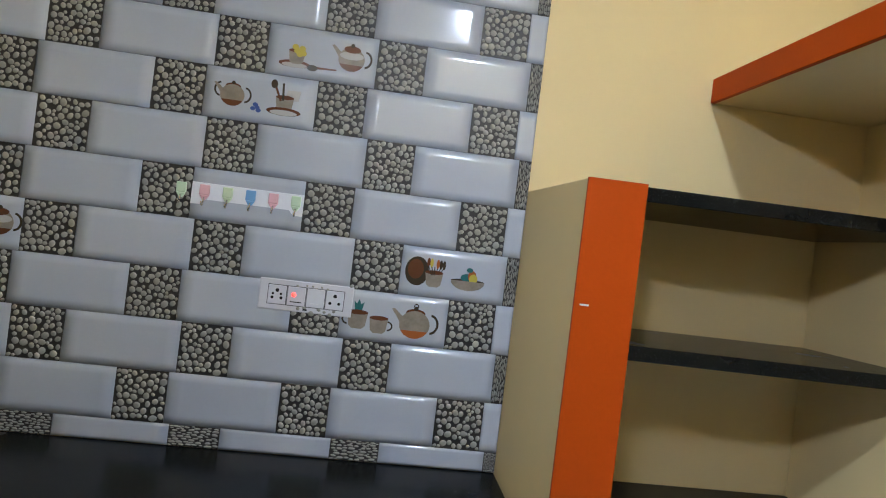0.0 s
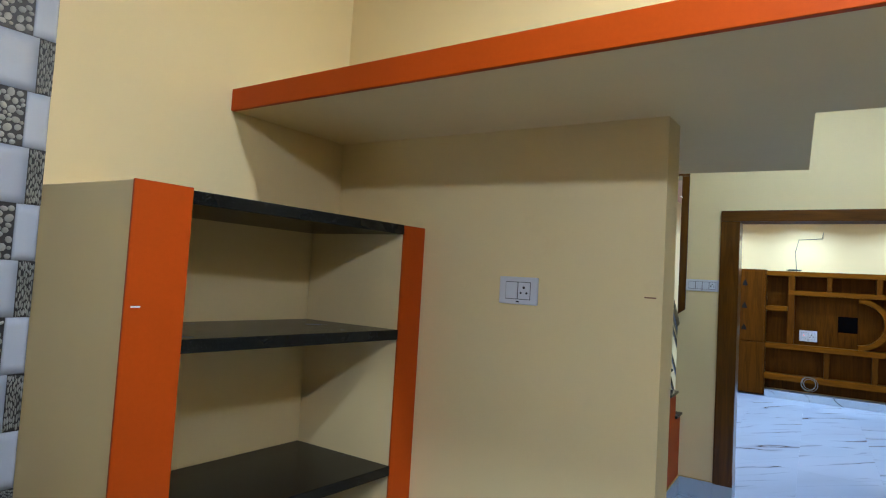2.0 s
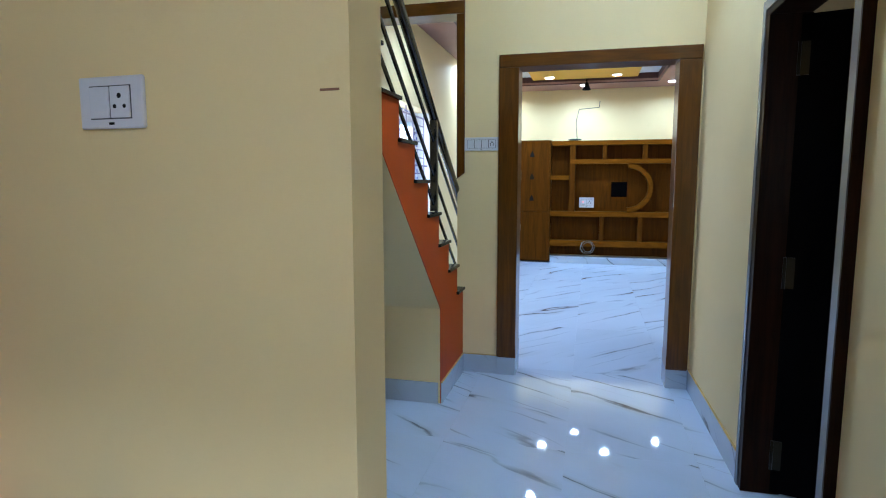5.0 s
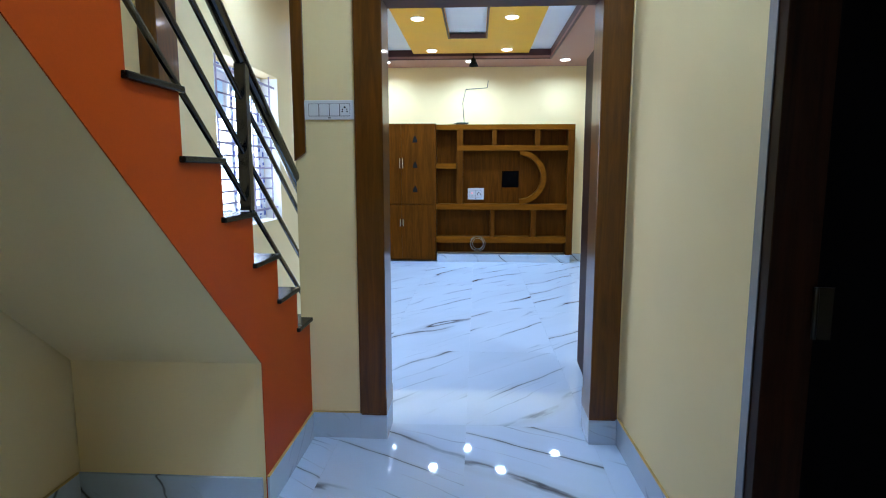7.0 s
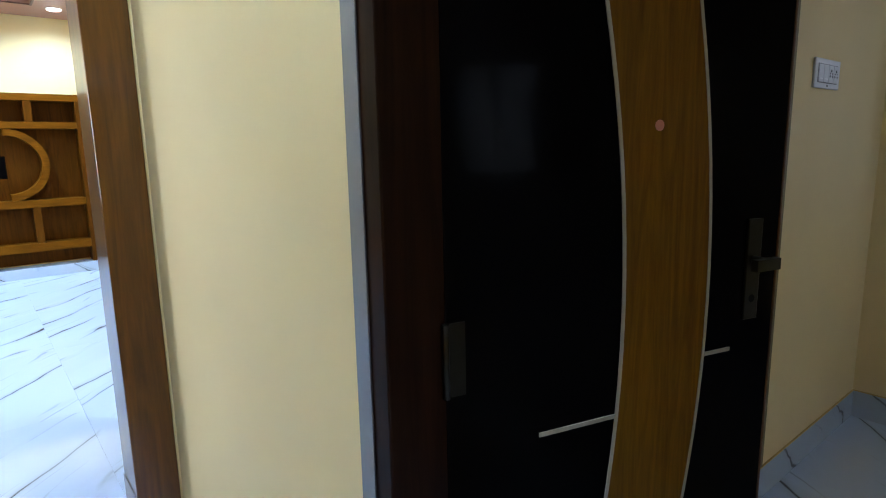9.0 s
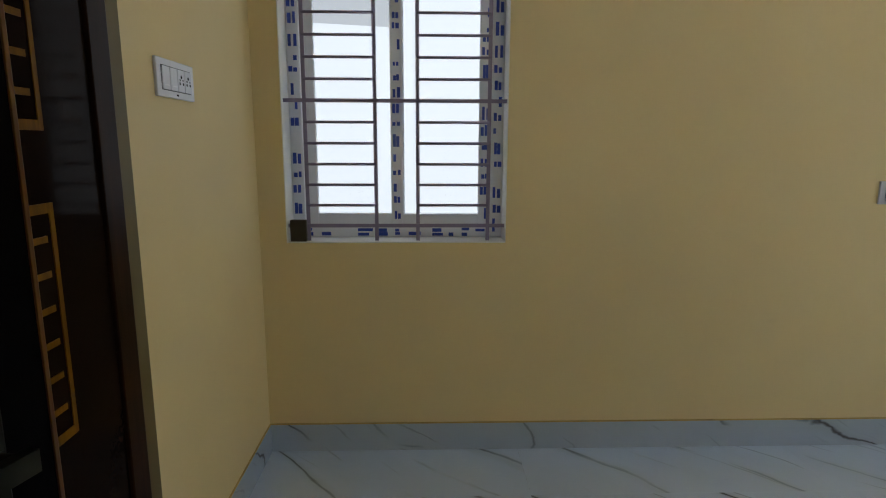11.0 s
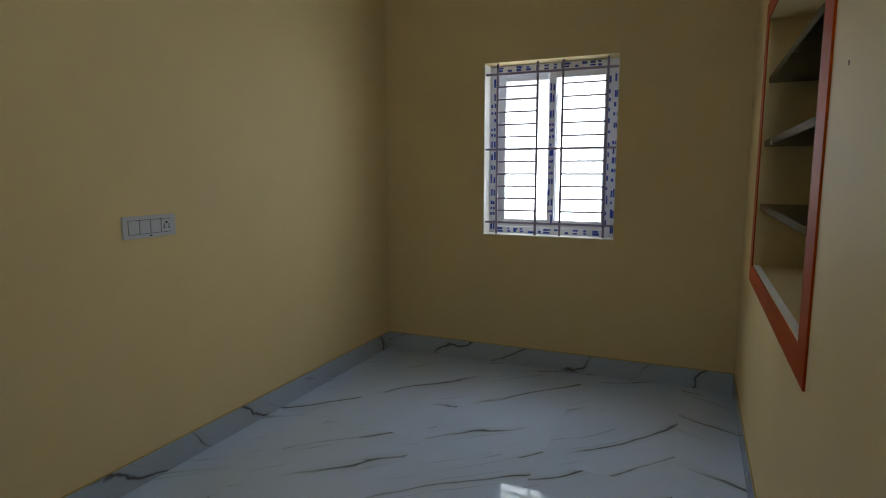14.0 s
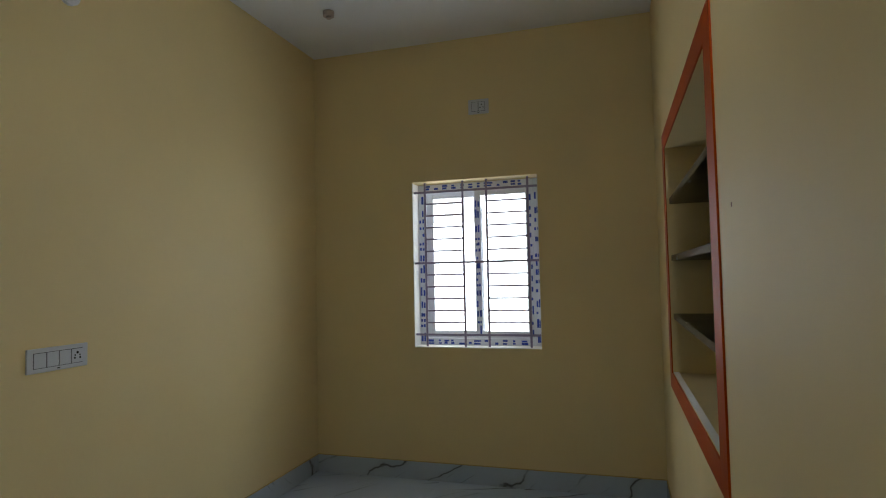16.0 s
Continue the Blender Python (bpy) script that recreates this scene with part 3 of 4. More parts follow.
for lo, hi, y1, mat, nm, lab in ((lambda z: arc_in(z), lambda z: arc_out(z), 0.002, STRIPE, "stripe", "curved brown wood-grain stripe"), (lambda z: arc_in(z) - 0.007, lambda z: arc_in(z), 0.003, INLAY, "inlay", "thin pale line"), (lambda z: arc_out(z), lambda z: arc_out(z) + 0.007, 0.003, INLAY, "inlay", "thin pale line")):
    bm = bmesh.new()
    n, y0 = 28, 0.0005
    zs = [LH * i / n for i in range(n + 1)]
    left = [(-lo(z), z) for z in zs]
    right = [(-hi(z), z) for z in zs]
    for i in range(n):
        vs = [bm.verts.new((p[0], y, p[1])) for y in (y0, y1) for p in (left[i], right[i], right[i + 1], left[i + 1])]
        for f in ((4, 5, 6, 7), (0, 1, 5, 4), (1, 2, 6, 5), (2, 3, 7, 6), (3, 0, 4, 7)):
            bm.faces.new([vs[k] for k in f])
    bmesh.ops.remove_doubles(bm, verts=bm.verts, dist=1e-5)
    part(nm, bm, mat, dleaf, lab)
box_part("inlay", (-0.345, -0.178, 0.0005, 0.003, 0.752, 0.760), INLAY, dleaf, "thin pale line")
box_part("inlay", (-0.64, -0.57, 0.0005, 0.003, 0.838, 0.846), INLAY, dleaf, "thin pale line")
plate = box_part("lock_plate", (-0.708, -0.668, 0.0005, 0.007, 0.90, 1.11), DARKMETAL, dleaf, "long dull metal lock plate", 0.002)
bm = bmesh.new()
add_tube(bm, (-0.688, 0.006, 1.025), (-0.688, 0.05, 1.025), 0.009, 10)
add_box(bm, -0.70, -0.635, 0.043, 0.057, 1.014, 1.037)
part("lever", bm, DARKMETAL, plate, "dull metal lever handle")
bm = bmesh.new()
add_tube(bm, (-0.688, 0.0065, 0.945), (-0.688, 0.0085, 0.945), 0.008, 10)
part("keyhole", bm, HOLE, plate, "dark keyhole")
bm = bmesh.new()
add_tube(bm, (-0.425, 0.002, 1.295), (-0.425, 0.0035, 1.295), 0.010, 14)
part("sticker", bm, plain("red_pink_sticker", (0.50, 0.17, 0.11), 0.5), dleaf, "small round red sticker")
for z in (0.10, 0.862, 1.69):
    bm = bmesh.new()
    add_tube(bm, (0.002, 0.005, z), (0.002, 0.005, z + 0.125), 0.006, 10)
    add_box(bm, -0.034, 0.0, 0.0006, 0.003, z, z + 0.125)
    part("hinge", bm, HINGE, dleaf, "steel butt hinge")
dleaf.rotation_euler = (0, 0, radians(74.4))

# ---- skirting ----
OCHRE = plain("ochre_paint_run", (0.50, 0.33, 0.09), 0.6, vary=0.35, scale=14.0)


def skirting(name, dims):
    ob = structure(box_part(name, dims, SKIRT, bevel=0.0015), "grey marble tile skirting", "skirting")
    box_part("paint_edge", (*dims[:4], dims[5] + 0.0002, dims[5] + 0.0045), OCHRE, ob, "ochre paint run along the top edge")


bm = bmesh.new()
add_prism(bm, [(3.36, corridor_face(3.36) - 0.002), (4.498, corridor_face(4.498) - 0.002), (4.498, corridor_face(4.498) + 0.010), (3.36, corridor_face(3.36) + 0.010)], "z", 0, 0.125)
skirt = structure(part("skirting_corridor", bm, SKIRT), "grey marble tile skirting", "skirting")
bm = bmesh.new()
add_prism(bm, [(3.36, corridor_face(3.36) - 0.002), (4.497, corridor_face(4.497) - 0.002), (4.497, corridor_face(4.497) + 0.0085), (3.36, corridor_face(3.36) + 0.0085)], "z", 0.1252, 0.131)
part("paint_edge", bm, OCHRE, skirt, "ochre paint run along the top edge")
skirting("skirting_corridor_end", (4.489, 4.4995, 0.68, 0.914, 0, 0.125))
skirting("skirting_stair_side", (3.8935, 4.488, 0.905, 0.9145, 0, 0.125))
skirting("skirting_under_stair", (1.735, 3.88, 1.639, 1.6495, 0, 0.125))
skirting("skirting_bedroom_south", (XW + 0.006, XE - 0.006, YS, YS + 0.006, 0, 0.125))
skirting("skirting_bedroom_west", (XW, XW + 0.006, YS, YN, 0, 0.125))
skirting("skirting_bedroom_east", (XE - 0.006, XE, YS, YN, 0, 0.125))
skirting("skirting_bedroom_north", (XW + 0.006, 2.446, YN - 0.006, YN, 0, 0.125))
skirting("skirting_living", (10.139, 10.1495, -1.9, 1.65, 0, 0.10))

# ---- windows ----


def window(name, label, w, h, m, group, low=0.09, flip=False):
    """Two-sash uPVC window with blue-printed film and a barred grille. Local x runs along the wall seen from inside,
    y into the wall, z up; the origin is the middle of the opening's sill on the inner wall face."""
    ob = thing(name, label, "window", group, "structure")
    fy0, fy1 = 0.125, 0.185
    f = 0.055
    fm = thing("outer_frame", "", "")
    for key in ("label", "category"):
        if key in fm:
            del fm[key]
    fm.parent = ob
    for d in ((-w / 2 + 0.002, -w / 2 + f, 0.005, h - 0.005), (w / 2 - f, w / 2 - 0.002, 0.005, h - 0.005)):
        box_part("frame_bar", (d[0], d[1], fy0, fy1, d[2], d[3]), UPVC, fm, bevel=0.004)
    for z0, z1 in ((0.005, f), (h - f, h - 0.005)):
        box_part("frame_bar", (-w / 2 + f + 0.0005, w / 2 - f - 0.0005, fy0, fy1, z0, z1), UPVC, fm, bevel=0.004)
    s = 0.05
    for side, x0, x1, y0 in (("a", -w / 2 + f + 0.001, 0.028, 0.158), ("b", -0.028, w / 2 - f - 0.001, 0.132)):
        sash = thing("sash", "", "")
        for key in ("label", "category"):
            if key in sash:
                del sash[key]
        sash.parent = ob
        y1 = y0 + 0.024
        zb, zt = f + 0.001, h - f - 0.001
        box_part("stile", (x0, x0 + s, y0, y1, zb, zt), UPVC, sash, bevel=0.003)
        box_part("stile", (x1 - s, x1, y0, y1, zb, zt), UPVC, sash, bevel=0.003)
        box_part("rail", (x0 + s, x1 - s, y0, y1, zb, zb + s), UPVC, sash, bevel=0.003)
        box_part("rail", (x0 + s, x1 - s, y0, y1, zt - s, zt), UPVC, sash, bevel=0.003)
        pane = box_part("pane", (x0 + s, x1 - s, y0 + 0.010, y0 + 0.014, zb + s, zt - s), PANE, sash, "clear glass pane")
        pane.visible_shadow = False
    # blue print on the protective film, broken into uneven dashes
    rnd = random.Random(7 if flip else 3)
    bm = bmesh.new()

    def dashes(fixed, lo, hi, upright, y, wide):
        p = lo
        while p < hi - 0.05:
            length = rnd.choice((0.035, 0.05, 0.065, 0.025))
            gap = rnd.uniform(0.012, 0.04)
            for row in range(2):
                o = fixed + (row - 0.5) * wide * 0.55 + rnd.uniform(-0.003, 0.003)
                ln = length * rnd.uniform(0.6, 1.0)
                t = wide * rnd.uniform(0.16, 0.24)
                if rnd.random() < 0.85:
                    if upright:
                        add_box(bm, o - t, o + t, y - 0.0012, y - 0.0003, p, p + ln)
                    else:
                        add_box(bm, p, p + ln, y - 0.0012, y - 0.0003, o - t, o + t)
            p += length + gap
    for fx in (-w / 2 + 0.028, w / 2 - 0.028):
        dashes(fx, 0.03, h - 0.03, True, fy0, 0.034)
    for fz in (0.029, h - 0.029):
        dashes(fz, -w / 2 + 0.06, w / 2 - 0.06, False, fy0, 0.034)
    dashes(-0.003, f + 0.03, h - f - 0.03, True, 0.132, 0.03)
    dashes(w / 2 - f - 0.026, f + 0.03, h - f - 0.03, True, 0.132, 0.03)
    part("film_print", bm, FILM, ob, "blue printed protective film")
    # grille
    g = thing("grille", "", "")
    for key in ("label", "category"):
        if key in g:
            del g[key]
    g.parent = ob
    g["label"] = "mauve painted steel grille"
    gy = 0.035
    ups = (-w * 0.42 + 0.014, -w * 0.115 + 0.02, w * 0.075 + 0.02, w * 0.41 + 0.008)
    for x in ups:
        box_part("upright_bar", (x - 0.0075, x + 0.0075, gy - 0.003, gy + 0.003, -0.01 + 0.012, h - 0.004), GRILLE, g)
    n = 12
    zs = [low + (h - 0.165 - 0.02 * (low < 0.08)) * i / n for i in range(n + 1)]
    for i, z in enumerate(zs):
        if i in (0, n // 2, n):
            bm = bmesh.new()
            add_box(bm, -w / 2 + 0.002, w / 2 - 0.002, gy - 0.010, gy - 0.0035, z - 0.0075, z + 0.0075)
            part("cross_flat", bm, GRILLE, g)
        else:
            for a, c in ((ups[0], ups[1]), (ups[2], ups[3])):
                bm = bmesh.new()
                add_tube(bm, (a, gy, z), (c, gy, z), 0.0058, 8)
                part("cross_rod", bm, GRILLE, g)
    box_part("sill", (-w / 2 + 0.001, w / 2 - 0.001, 0.001, 0.124, 0.001, 0.006), plain("white_sill_plaster", (0.78, 0.77, 0.72), 0.6), ob, "white plastered sill", 0.001)
    for d in ((-w / 2 + 0.0005, -w / 2 + 0.004, 0.0065, h - 0.0065), (w / 2 - 0.004, w / 2 - 0.0005, 0.0065, h - 0.0065)):
        box_part("reveal", (d[0], d[1], 0.001, 0.124, d[2], d[3]), bpy.data.materials["white_sill_plaster"], ob, "white painted reveal")
    ob.matrix_basis = m
    return ob


window("window_1", "white two-sash uPVC window with blue film and mauve grille", 0.904, 1.194, pose(2.785, YS, 0.926, 0, 0, 180), "bedroom windows", 0.07)
window("window_2", "white two-sash uPVC window with blue film and mauve grille", 0.907, 1.19, pose(XW, -1.9335, 0.93, 0, 0, 90), "bedroom windows", flip=True)
window("window_3", "white window with mauve grille beyond the stair", 1.08, 1.06, pose(5.78, 1.65, 0.90), "stair windows")
box = tagged(box_part("metal_box", (3.155, 3.222, YS - 0.028, YS - 0.003, 0.9325, 1.022), plain("dark_brown_metal", (0.05, 0.04, 0.025), 0.5, 0.4), bevel=0.004), "small dark brown box standing on the window sill", "box")
for nm, c, n, rot in (("backdrop_south", (2.73, -5.2, 1.8), (6, 0.02, 5), 0), ("backdrop_west", (-3.6, -1.95, 1.8), (0.02, 6, 5), 0), ("backdrop_north", (5.8, 3.4, 1.8), (6, 0.02, 5), 0)):
    structure(box_part(nm, (c[0] - n[0] / 2, c[0] + n[0] / 2, c[1] - n[1] / 2, c[1] + n[1] / 2, c[2] - n[2] / 2, c[2] + n[2] / 2), BACKSOUTH if nm == "backdrop_south" else BACKLIGHT), "bright overcast sky outside", "sky")
structure(box_part("ground", (-600, 600, -600, 600, -0.6, -0.13), plain("dry_earth", (0.22, 0.18, 0.13), 0.9)), "dry earth around the house", "ground")

# ---- bedroom wall niche ----
niche = thing("wall_niche", "orange-framed wall niche with four dark stone shelves", "shelf")
NX0, NX1, NZ0, NZ1, NB = -0.75, 0.70, 0.915, 2.08, -0.40
box_part("back", (NX0 - 0.03, NX1 + 0.03, NB, NB + 0.03, NZ0 - 0.03, NZ1 + 0.03), CREAM, niche)
for dims in ((NX0 - 0.03, NX0 - 0.001, YN + 0.002, NB - 0.0005, NZ0, NZ1), (NX1 + 0.001, NX1 + 0.03, YN + 0.002, NB - 0.0005, NZ0, NZ1)):
    box_part("side", dims, CREAM, niche)
box_part("top", (NX0 - 0.03, NX1 + 0.03, YN + 0.002, NB - 0.0005, NZ1 + 0.0005, NZ1 + 0.03), CREAM, niche)
box_part("base", (NX0 - 0.03, NX1 + 0.03, YN + 0.002, NB - 0.0005, NZ0 - 0.03, NZ0 - 0.0005), CREAM, niche)
for dims in ((NX0 - 0.10, NX0, NZ0 - 0.085, NZ1 + 0.085), (NX1, NX1 + 0.118, NZ0 - 0.085, NZ1 + 0.085), (NX0, NX1, NZ1, NZ1 + 0.085), (NX0, NX1, NZ0 - 0.085, NZ0)):
    box_part("surround", (dims[0], dims[1], YN - 0.006, YN + 0.001, dims[2], dims[3]), ORANGE, niche, "orange painted band", 0.001)
box_part("sill_edge", (NX0 + 0.001, NX1 - 0.001, YN + 0.002, YN + 0.028, NZ0 + 0.0002, NZ0 + 0.005), bpy.data.materials["white_sill_plaster"], niche, "pale plastered front edge", 0.001)
for z in (1.205, 1.505, 1.80):
    box_part("shelf", (NX0 + 0.001, NX1 - 0.001, YN + 0.012, NB - 0.001, z - 0.014, z + 0.014), GRANITE, niche, "dark stone shelf", 0.002)

# batten lamp high on the niche wall, whose glow falls on the wall and the window side
led_tube(0.5, pose(1.35, YN - 0.022, 2.52, 0, 0, 180))
lamp("bedroom_batten_light", "AREA", 3.3, LED, look((1.35, YN - 0.075, 2.52), (0.6, -2.2, 1.6)), 0.5, 0.05)

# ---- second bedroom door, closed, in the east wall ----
OLIVE = plain("olive_brown_strip", (0.13, 0.10, 0.035), 0.6)
bath = thing("door_3", "closed glossy dark brown door with ladder-shaped brown inlays", "door", "", "structure")
BY0, BY1 = -2.11, -1.22
for y0, y1 in ((BY0, BY0 + 0.075), (BY1 - 0.045, BY1)):
    box_part("jamb", (XE - 0.012, XE + 0.06, y0, y1, 0, 2.02), DARKWOOD, bath, bevel=0.003)
box_part("head", (XE - 0.012, XE + 0.06, BY0 + 0.0755, BY1 - 0.0455, 1.975, 2.02), DARKWOOD, bath, bevel=0.003)
# flat strip on the wall face beside the jamb, darker than the wall
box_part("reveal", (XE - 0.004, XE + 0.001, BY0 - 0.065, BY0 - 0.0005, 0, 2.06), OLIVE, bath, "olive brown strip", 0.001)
bleaf = box_part("leaf", (XE - 0.004, XE + 0.03, BY0 + 0.076, BY1 - 0.046, 0.012, 1.974), bpy.data.materials["glossy_dark_leaf"], bath, bevel=0.002)
for z0, z1 in ((1.353, 1.80), (0.78, 1.226)):
    bm = bmesh.new()
    ya, yb = -1.872, -1.782
    for d in ((ya, ya + 0.012, z0, z1), (yb - 0.012, yb, z0, z1), (ya + 0.0121, yb - 0.0121, z0, z0 + 0.018), (ya + 0.0121, yb - 0.0121, z1 - 0.018, z1)):
        add_box(bm, XE - 0.0062, XE - 0.0042, *d)
    for k in range(1, 7):
        zc = z0 + (z1 - z0) * k / 7
        add_box(bm, XE - 0.0058, XE - 0.0042, ya + 0.024, yb - 0.024, zc - 0.006, zc + 0.006)
    part("inlay", bm, bpy.data.materials["brown_laminate_stripe"], bleaf, "brown ladder-shaped inlay")

# marks on the walls and the post
SCUFF = plain("brown_scuff", (0.20, 0.09, 0.04), 0.7)
for nm, dims, mat, lab in (("scratch", (0.560, 0.582, front_y(0.57) - 0.0048, front_y(0.57) - 0.0031, 1.357, 1.361), UPVC, "white scratch on the orange post"), ("scuff_mark", (1.6072, 1.6078, 0.318, 0.352, 1.446, 1.450), SCUFF, "small brown scuff on the wall"), ("scuff_mark", (0.985, 0.995, YN - 0.0008, YN - 0.0001, 1.583, 1.593), SCUFF, "small dark spot on the wall")):
    mark = tagged(box_part(nm, dims, mat), lab, "mark")
    if dims[2] > 0:
        in_kitchen(mark)

# ---- living room ----
UX, UB = 9.95, 10.149
tv = thing("wall_unit", "honey-brown built-in wall unit with open boxes and a curved panel", "wall unit")


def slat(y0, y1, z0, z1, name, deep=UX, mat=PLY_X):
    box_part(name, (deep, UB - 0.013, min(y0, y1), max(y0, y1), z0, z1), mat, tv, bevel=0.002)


box_part("back_panel", (UB - 0.012, UB, -1.19, 0.70, 0.115, 1.89), PLY, tv)
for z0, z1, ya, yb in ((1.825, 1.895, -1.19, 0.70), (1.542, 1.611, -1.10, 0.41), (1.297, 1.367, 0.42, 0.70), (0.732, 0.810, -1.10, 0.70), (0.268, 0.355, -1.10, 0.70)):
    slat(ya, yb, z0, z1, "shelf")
slat(-1.19, -1.101, 0.105, 1.824, "upright", mat=PLY)
for y0, y1, z0, z1 in ((0.33, 0.415, 0.811, 1.824), (-0.132, -0.07, 1.612, 1.824), (-0.72, -0.651, 1.612, 1.824), (-0.115, -0.053, 0.356, 0.731), (-0.684, -0.614, 0.356, 0.731)):
    slat(y0, y1, z0, z1, "upright", UX + 0.004, PLY)
bm = bmesh.new()
cy, cz, ro, ri = -0.45, 1.176, 0.366, 0.300
n = 24
ang = [math.pi / 2 + math.pi * i / n for i in range(n + 1)]
for i in range(n):
    vs = []
    for x in (UX + 0.006, UB - 0.013):
        for a, r in ((ang[i], ro), (ang[i + 1], ro), (ang[i + 1], ri), (ang[i], ri)):
            vs.append(bm.verts.new((x, cy + r * math.cos(a), cz + r * math.sin(a))))
    for f in ((0, 1, 2, 3), (0, 4, 5, 1), (2, 6, 7, 3)):
        bm.faces.new([vs[k] for k in f])
bmesh.ops.remove_doubles(bm, verts=bm.verts, dist=1e-5)
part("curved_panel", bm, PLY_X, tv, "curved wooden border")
box_part("tv_panel", (UB - 0.03, UB - 0.0125, -0.46, 0.328, 0.811, 1.541), PLY, tv)
box_part("cable_opening", (UB - 0.034, UB - 0.0305, -0.45, -0.214, 1.036, 1.267), BLACKDOOR, tv, "black square cable opening", 0.0015)
box_part("plinth", (UX - 0.03, UB, -1.16, 0.69, 0.0, 0.104), SKIRT, tv, "grey marble plinth", 0.003)

cab = thing("tall_cabinet", "honey-brown tall cabinet with pierced doors", "cabinet")
box_part("body", (UX + 0.003, UB, 0.702, 1.64, 0.02, 1.91), PLY, cab, bevel=0.002)
for y0, y1 in ((0.72, 1.178), (1.182, 1.62)):
    for z0, z1, upper in ((0.812, 1.90, True), (0.04, 0.80, False)):
        d = box_part("door", (UX - 0.019, UX + 0.0025, y0, y1, z0, z1), PLY, cab, bevel=0.002)
        hy = 1.16 if y0 < 1 else 1.20
        hz = (1.30, 1.44) if upper else (0.50, 0.60)
        box_part("handle", (UX - 0.04, UX - 0.0195, hy - 0.006, hy + 0.006, *hz), STEEL, d, "slim steel handle", 0.002)
        if upper:
            for z in (1.697, 1.351, 1.017):
                c = 0.99 if y0 < 1 else 1.40
                bm = bmesh.new()
                pts = [(c - 0.035, z - 0.045), (c + 0.035, z - 0.045), (c + 0.030, z - 0.01), (c + 0.012, z + 0.03), (c, z + 0.05), (c - 0.012, z + 0.03), (c - 0.030, z - 0.01)]
                add_prism(bm, pts, "x", UX - 0.0205, UX - 0.0192)
                part("bell_cutout", bm, HOLE, d, "dark bell-shaped opening")
switch_plate("white socket plate on the wall unit panel", 0.225, 0.16, "rp", pose(UB - 0.03, 0.15, 0.945, 0, 0, -90))

# cables
bm = bmesh.new()
pts = [(10.144, 0.316, 1.90), (10.144, 0.33, 2.05), (10.144, 0.34, 2.2), (10.144, 0.30, 2.386), (10.144, 0.0, 2.406), (10.144, -0.01, 2.50)]
for p, q in zip(pts, pts[1:]):
    add_tube(bm, p, q, 0.005, 6)
tagged(part("cable", bm, plain("grey_cable", (0.09, 0.10, 0.09), 0.5)), "thin dark cable hanging on the wall", "cable")
bm = bmesh.new()
for k in range(26):
    a0, a1 = k * 0.55, (k + 1) * 0.55
    r = lambda a: 0.09 + 0.025 * math.sin(a * 1.3)
    add_tube(bm, (10.06, 0.34 + r(a0) * math.cos(a0), 1.902 + 0.0008 * k + 0.006), (10.06 + 0.04 * math.sin(a1), 0.34 + r(a1) * math.cos(a1), 1.902 + 0.0008 * (k + 1) + 0.006), 0.006, 6)
tagged(part("cable_coil", bm, plain("black_cable", (0.02, 0.03, 0.025), 0.5)), "coiled black cable lying on the wall unit", "cable")
bm = bmesh.new()
for k in range(40):
    a0, a1 = k * 0.5, (k + 1) * 0.5
    r = lambda a: 0.09 + 0.02 * math.sin(a * 0.37)
    add_tube(bm, (9.94 + 0.01 * math.sin(a0), 0.12 + r(a0) * math.cos(a0), 0.26 + r(a0) * math.sin(a0)), (9.94 + 0.01 * math.sin(a1), 0.12 + r(a1) * math.cos(a1), 0.26 + r(a1) * math.sin(a1)), 0.004, 6)
tagged(part("wire_coil", bm, plain("grey_wire", (0.16, 0.14, 0.11), 0.5)), "coil of grey wire hanging from the wall unit", "cable")

# false ceiling
ZB = 2.685
bm = bmesh.new()
for d in ((4.67, 5.6, -1.895, 1.645), (9.52, 10.145, -1.895, 1.645), (5.6, 9.52, -1.895, -0.78), (5.6, 9.52, 1.28, 1.645)):
    add_box(bm, d[0], d[1], d[2], d[3], ZB, ZB + 0.03)
structure(part("ceiling_false_border", bm, PINKWOOD), "brown-pink painted false ceiling border", "ceiling")
bm = bmesh.new()
for d in ((5.57, 9.55, -0.80, -0.781), (5.57, 9.55, 1.281, 1.30), (5.585, 5.599, -0.78, 1.28), (9.521, 9.54, -0.78, 1.28)):
    add_box(bm, d[0], d[1], d[2], d[3], ZB - 0.012, ZB + 0.11)
structure(part("ceiling_cove_edge", bm, MAROON), "dark maroon edge of the false ceiling recess", "ceiling")
structure(box_part("ceiling_recess", (5.55, 9.56, -0.83, 1.31, ZB + 0.111, ZB + 0.13), WHITE), "white painted false ceiling recess", "ceiling")
bm = bmesh.new()
zy = ZB + 0.05
for outline in ([(8.62, 0.95), (9.45, 0.95), (9.45, -0.50), (8.62, -0.50)], [(7.2, 0.95), (8.6195, 0.95), (8.6195, 0.45), (7.2, 0.45)], [(7.2, 0.05), (8.6195, 0.05), (8.6195, -0.50), (7.2, -0.50)], [(6.2, 0.95), (7.1995, 0.95), (7.1995, -0.5), (6.2, -0.5)]):
    add_prism(bm, outline, "z", zy, zy + 0.04)
structure(part("ceiling_yellow_panel", bm, YELLOW), "yellow painted panel of the false ceiling", "ceiling")
bm = bmesh.new()
for d in ((7.2, 8.62, 0.4505, 0.47), (7.2, 8.62, 0.03, 0.0495), (8.60, 8.6195, 0.05, 0.45)):
    add_box(bm, *d, zy - 0.004, zy + 0.045)
structure(part("ceiling_notch_edge", bm, MAROON), "dark edge of the ceiling notch", "ceiling")
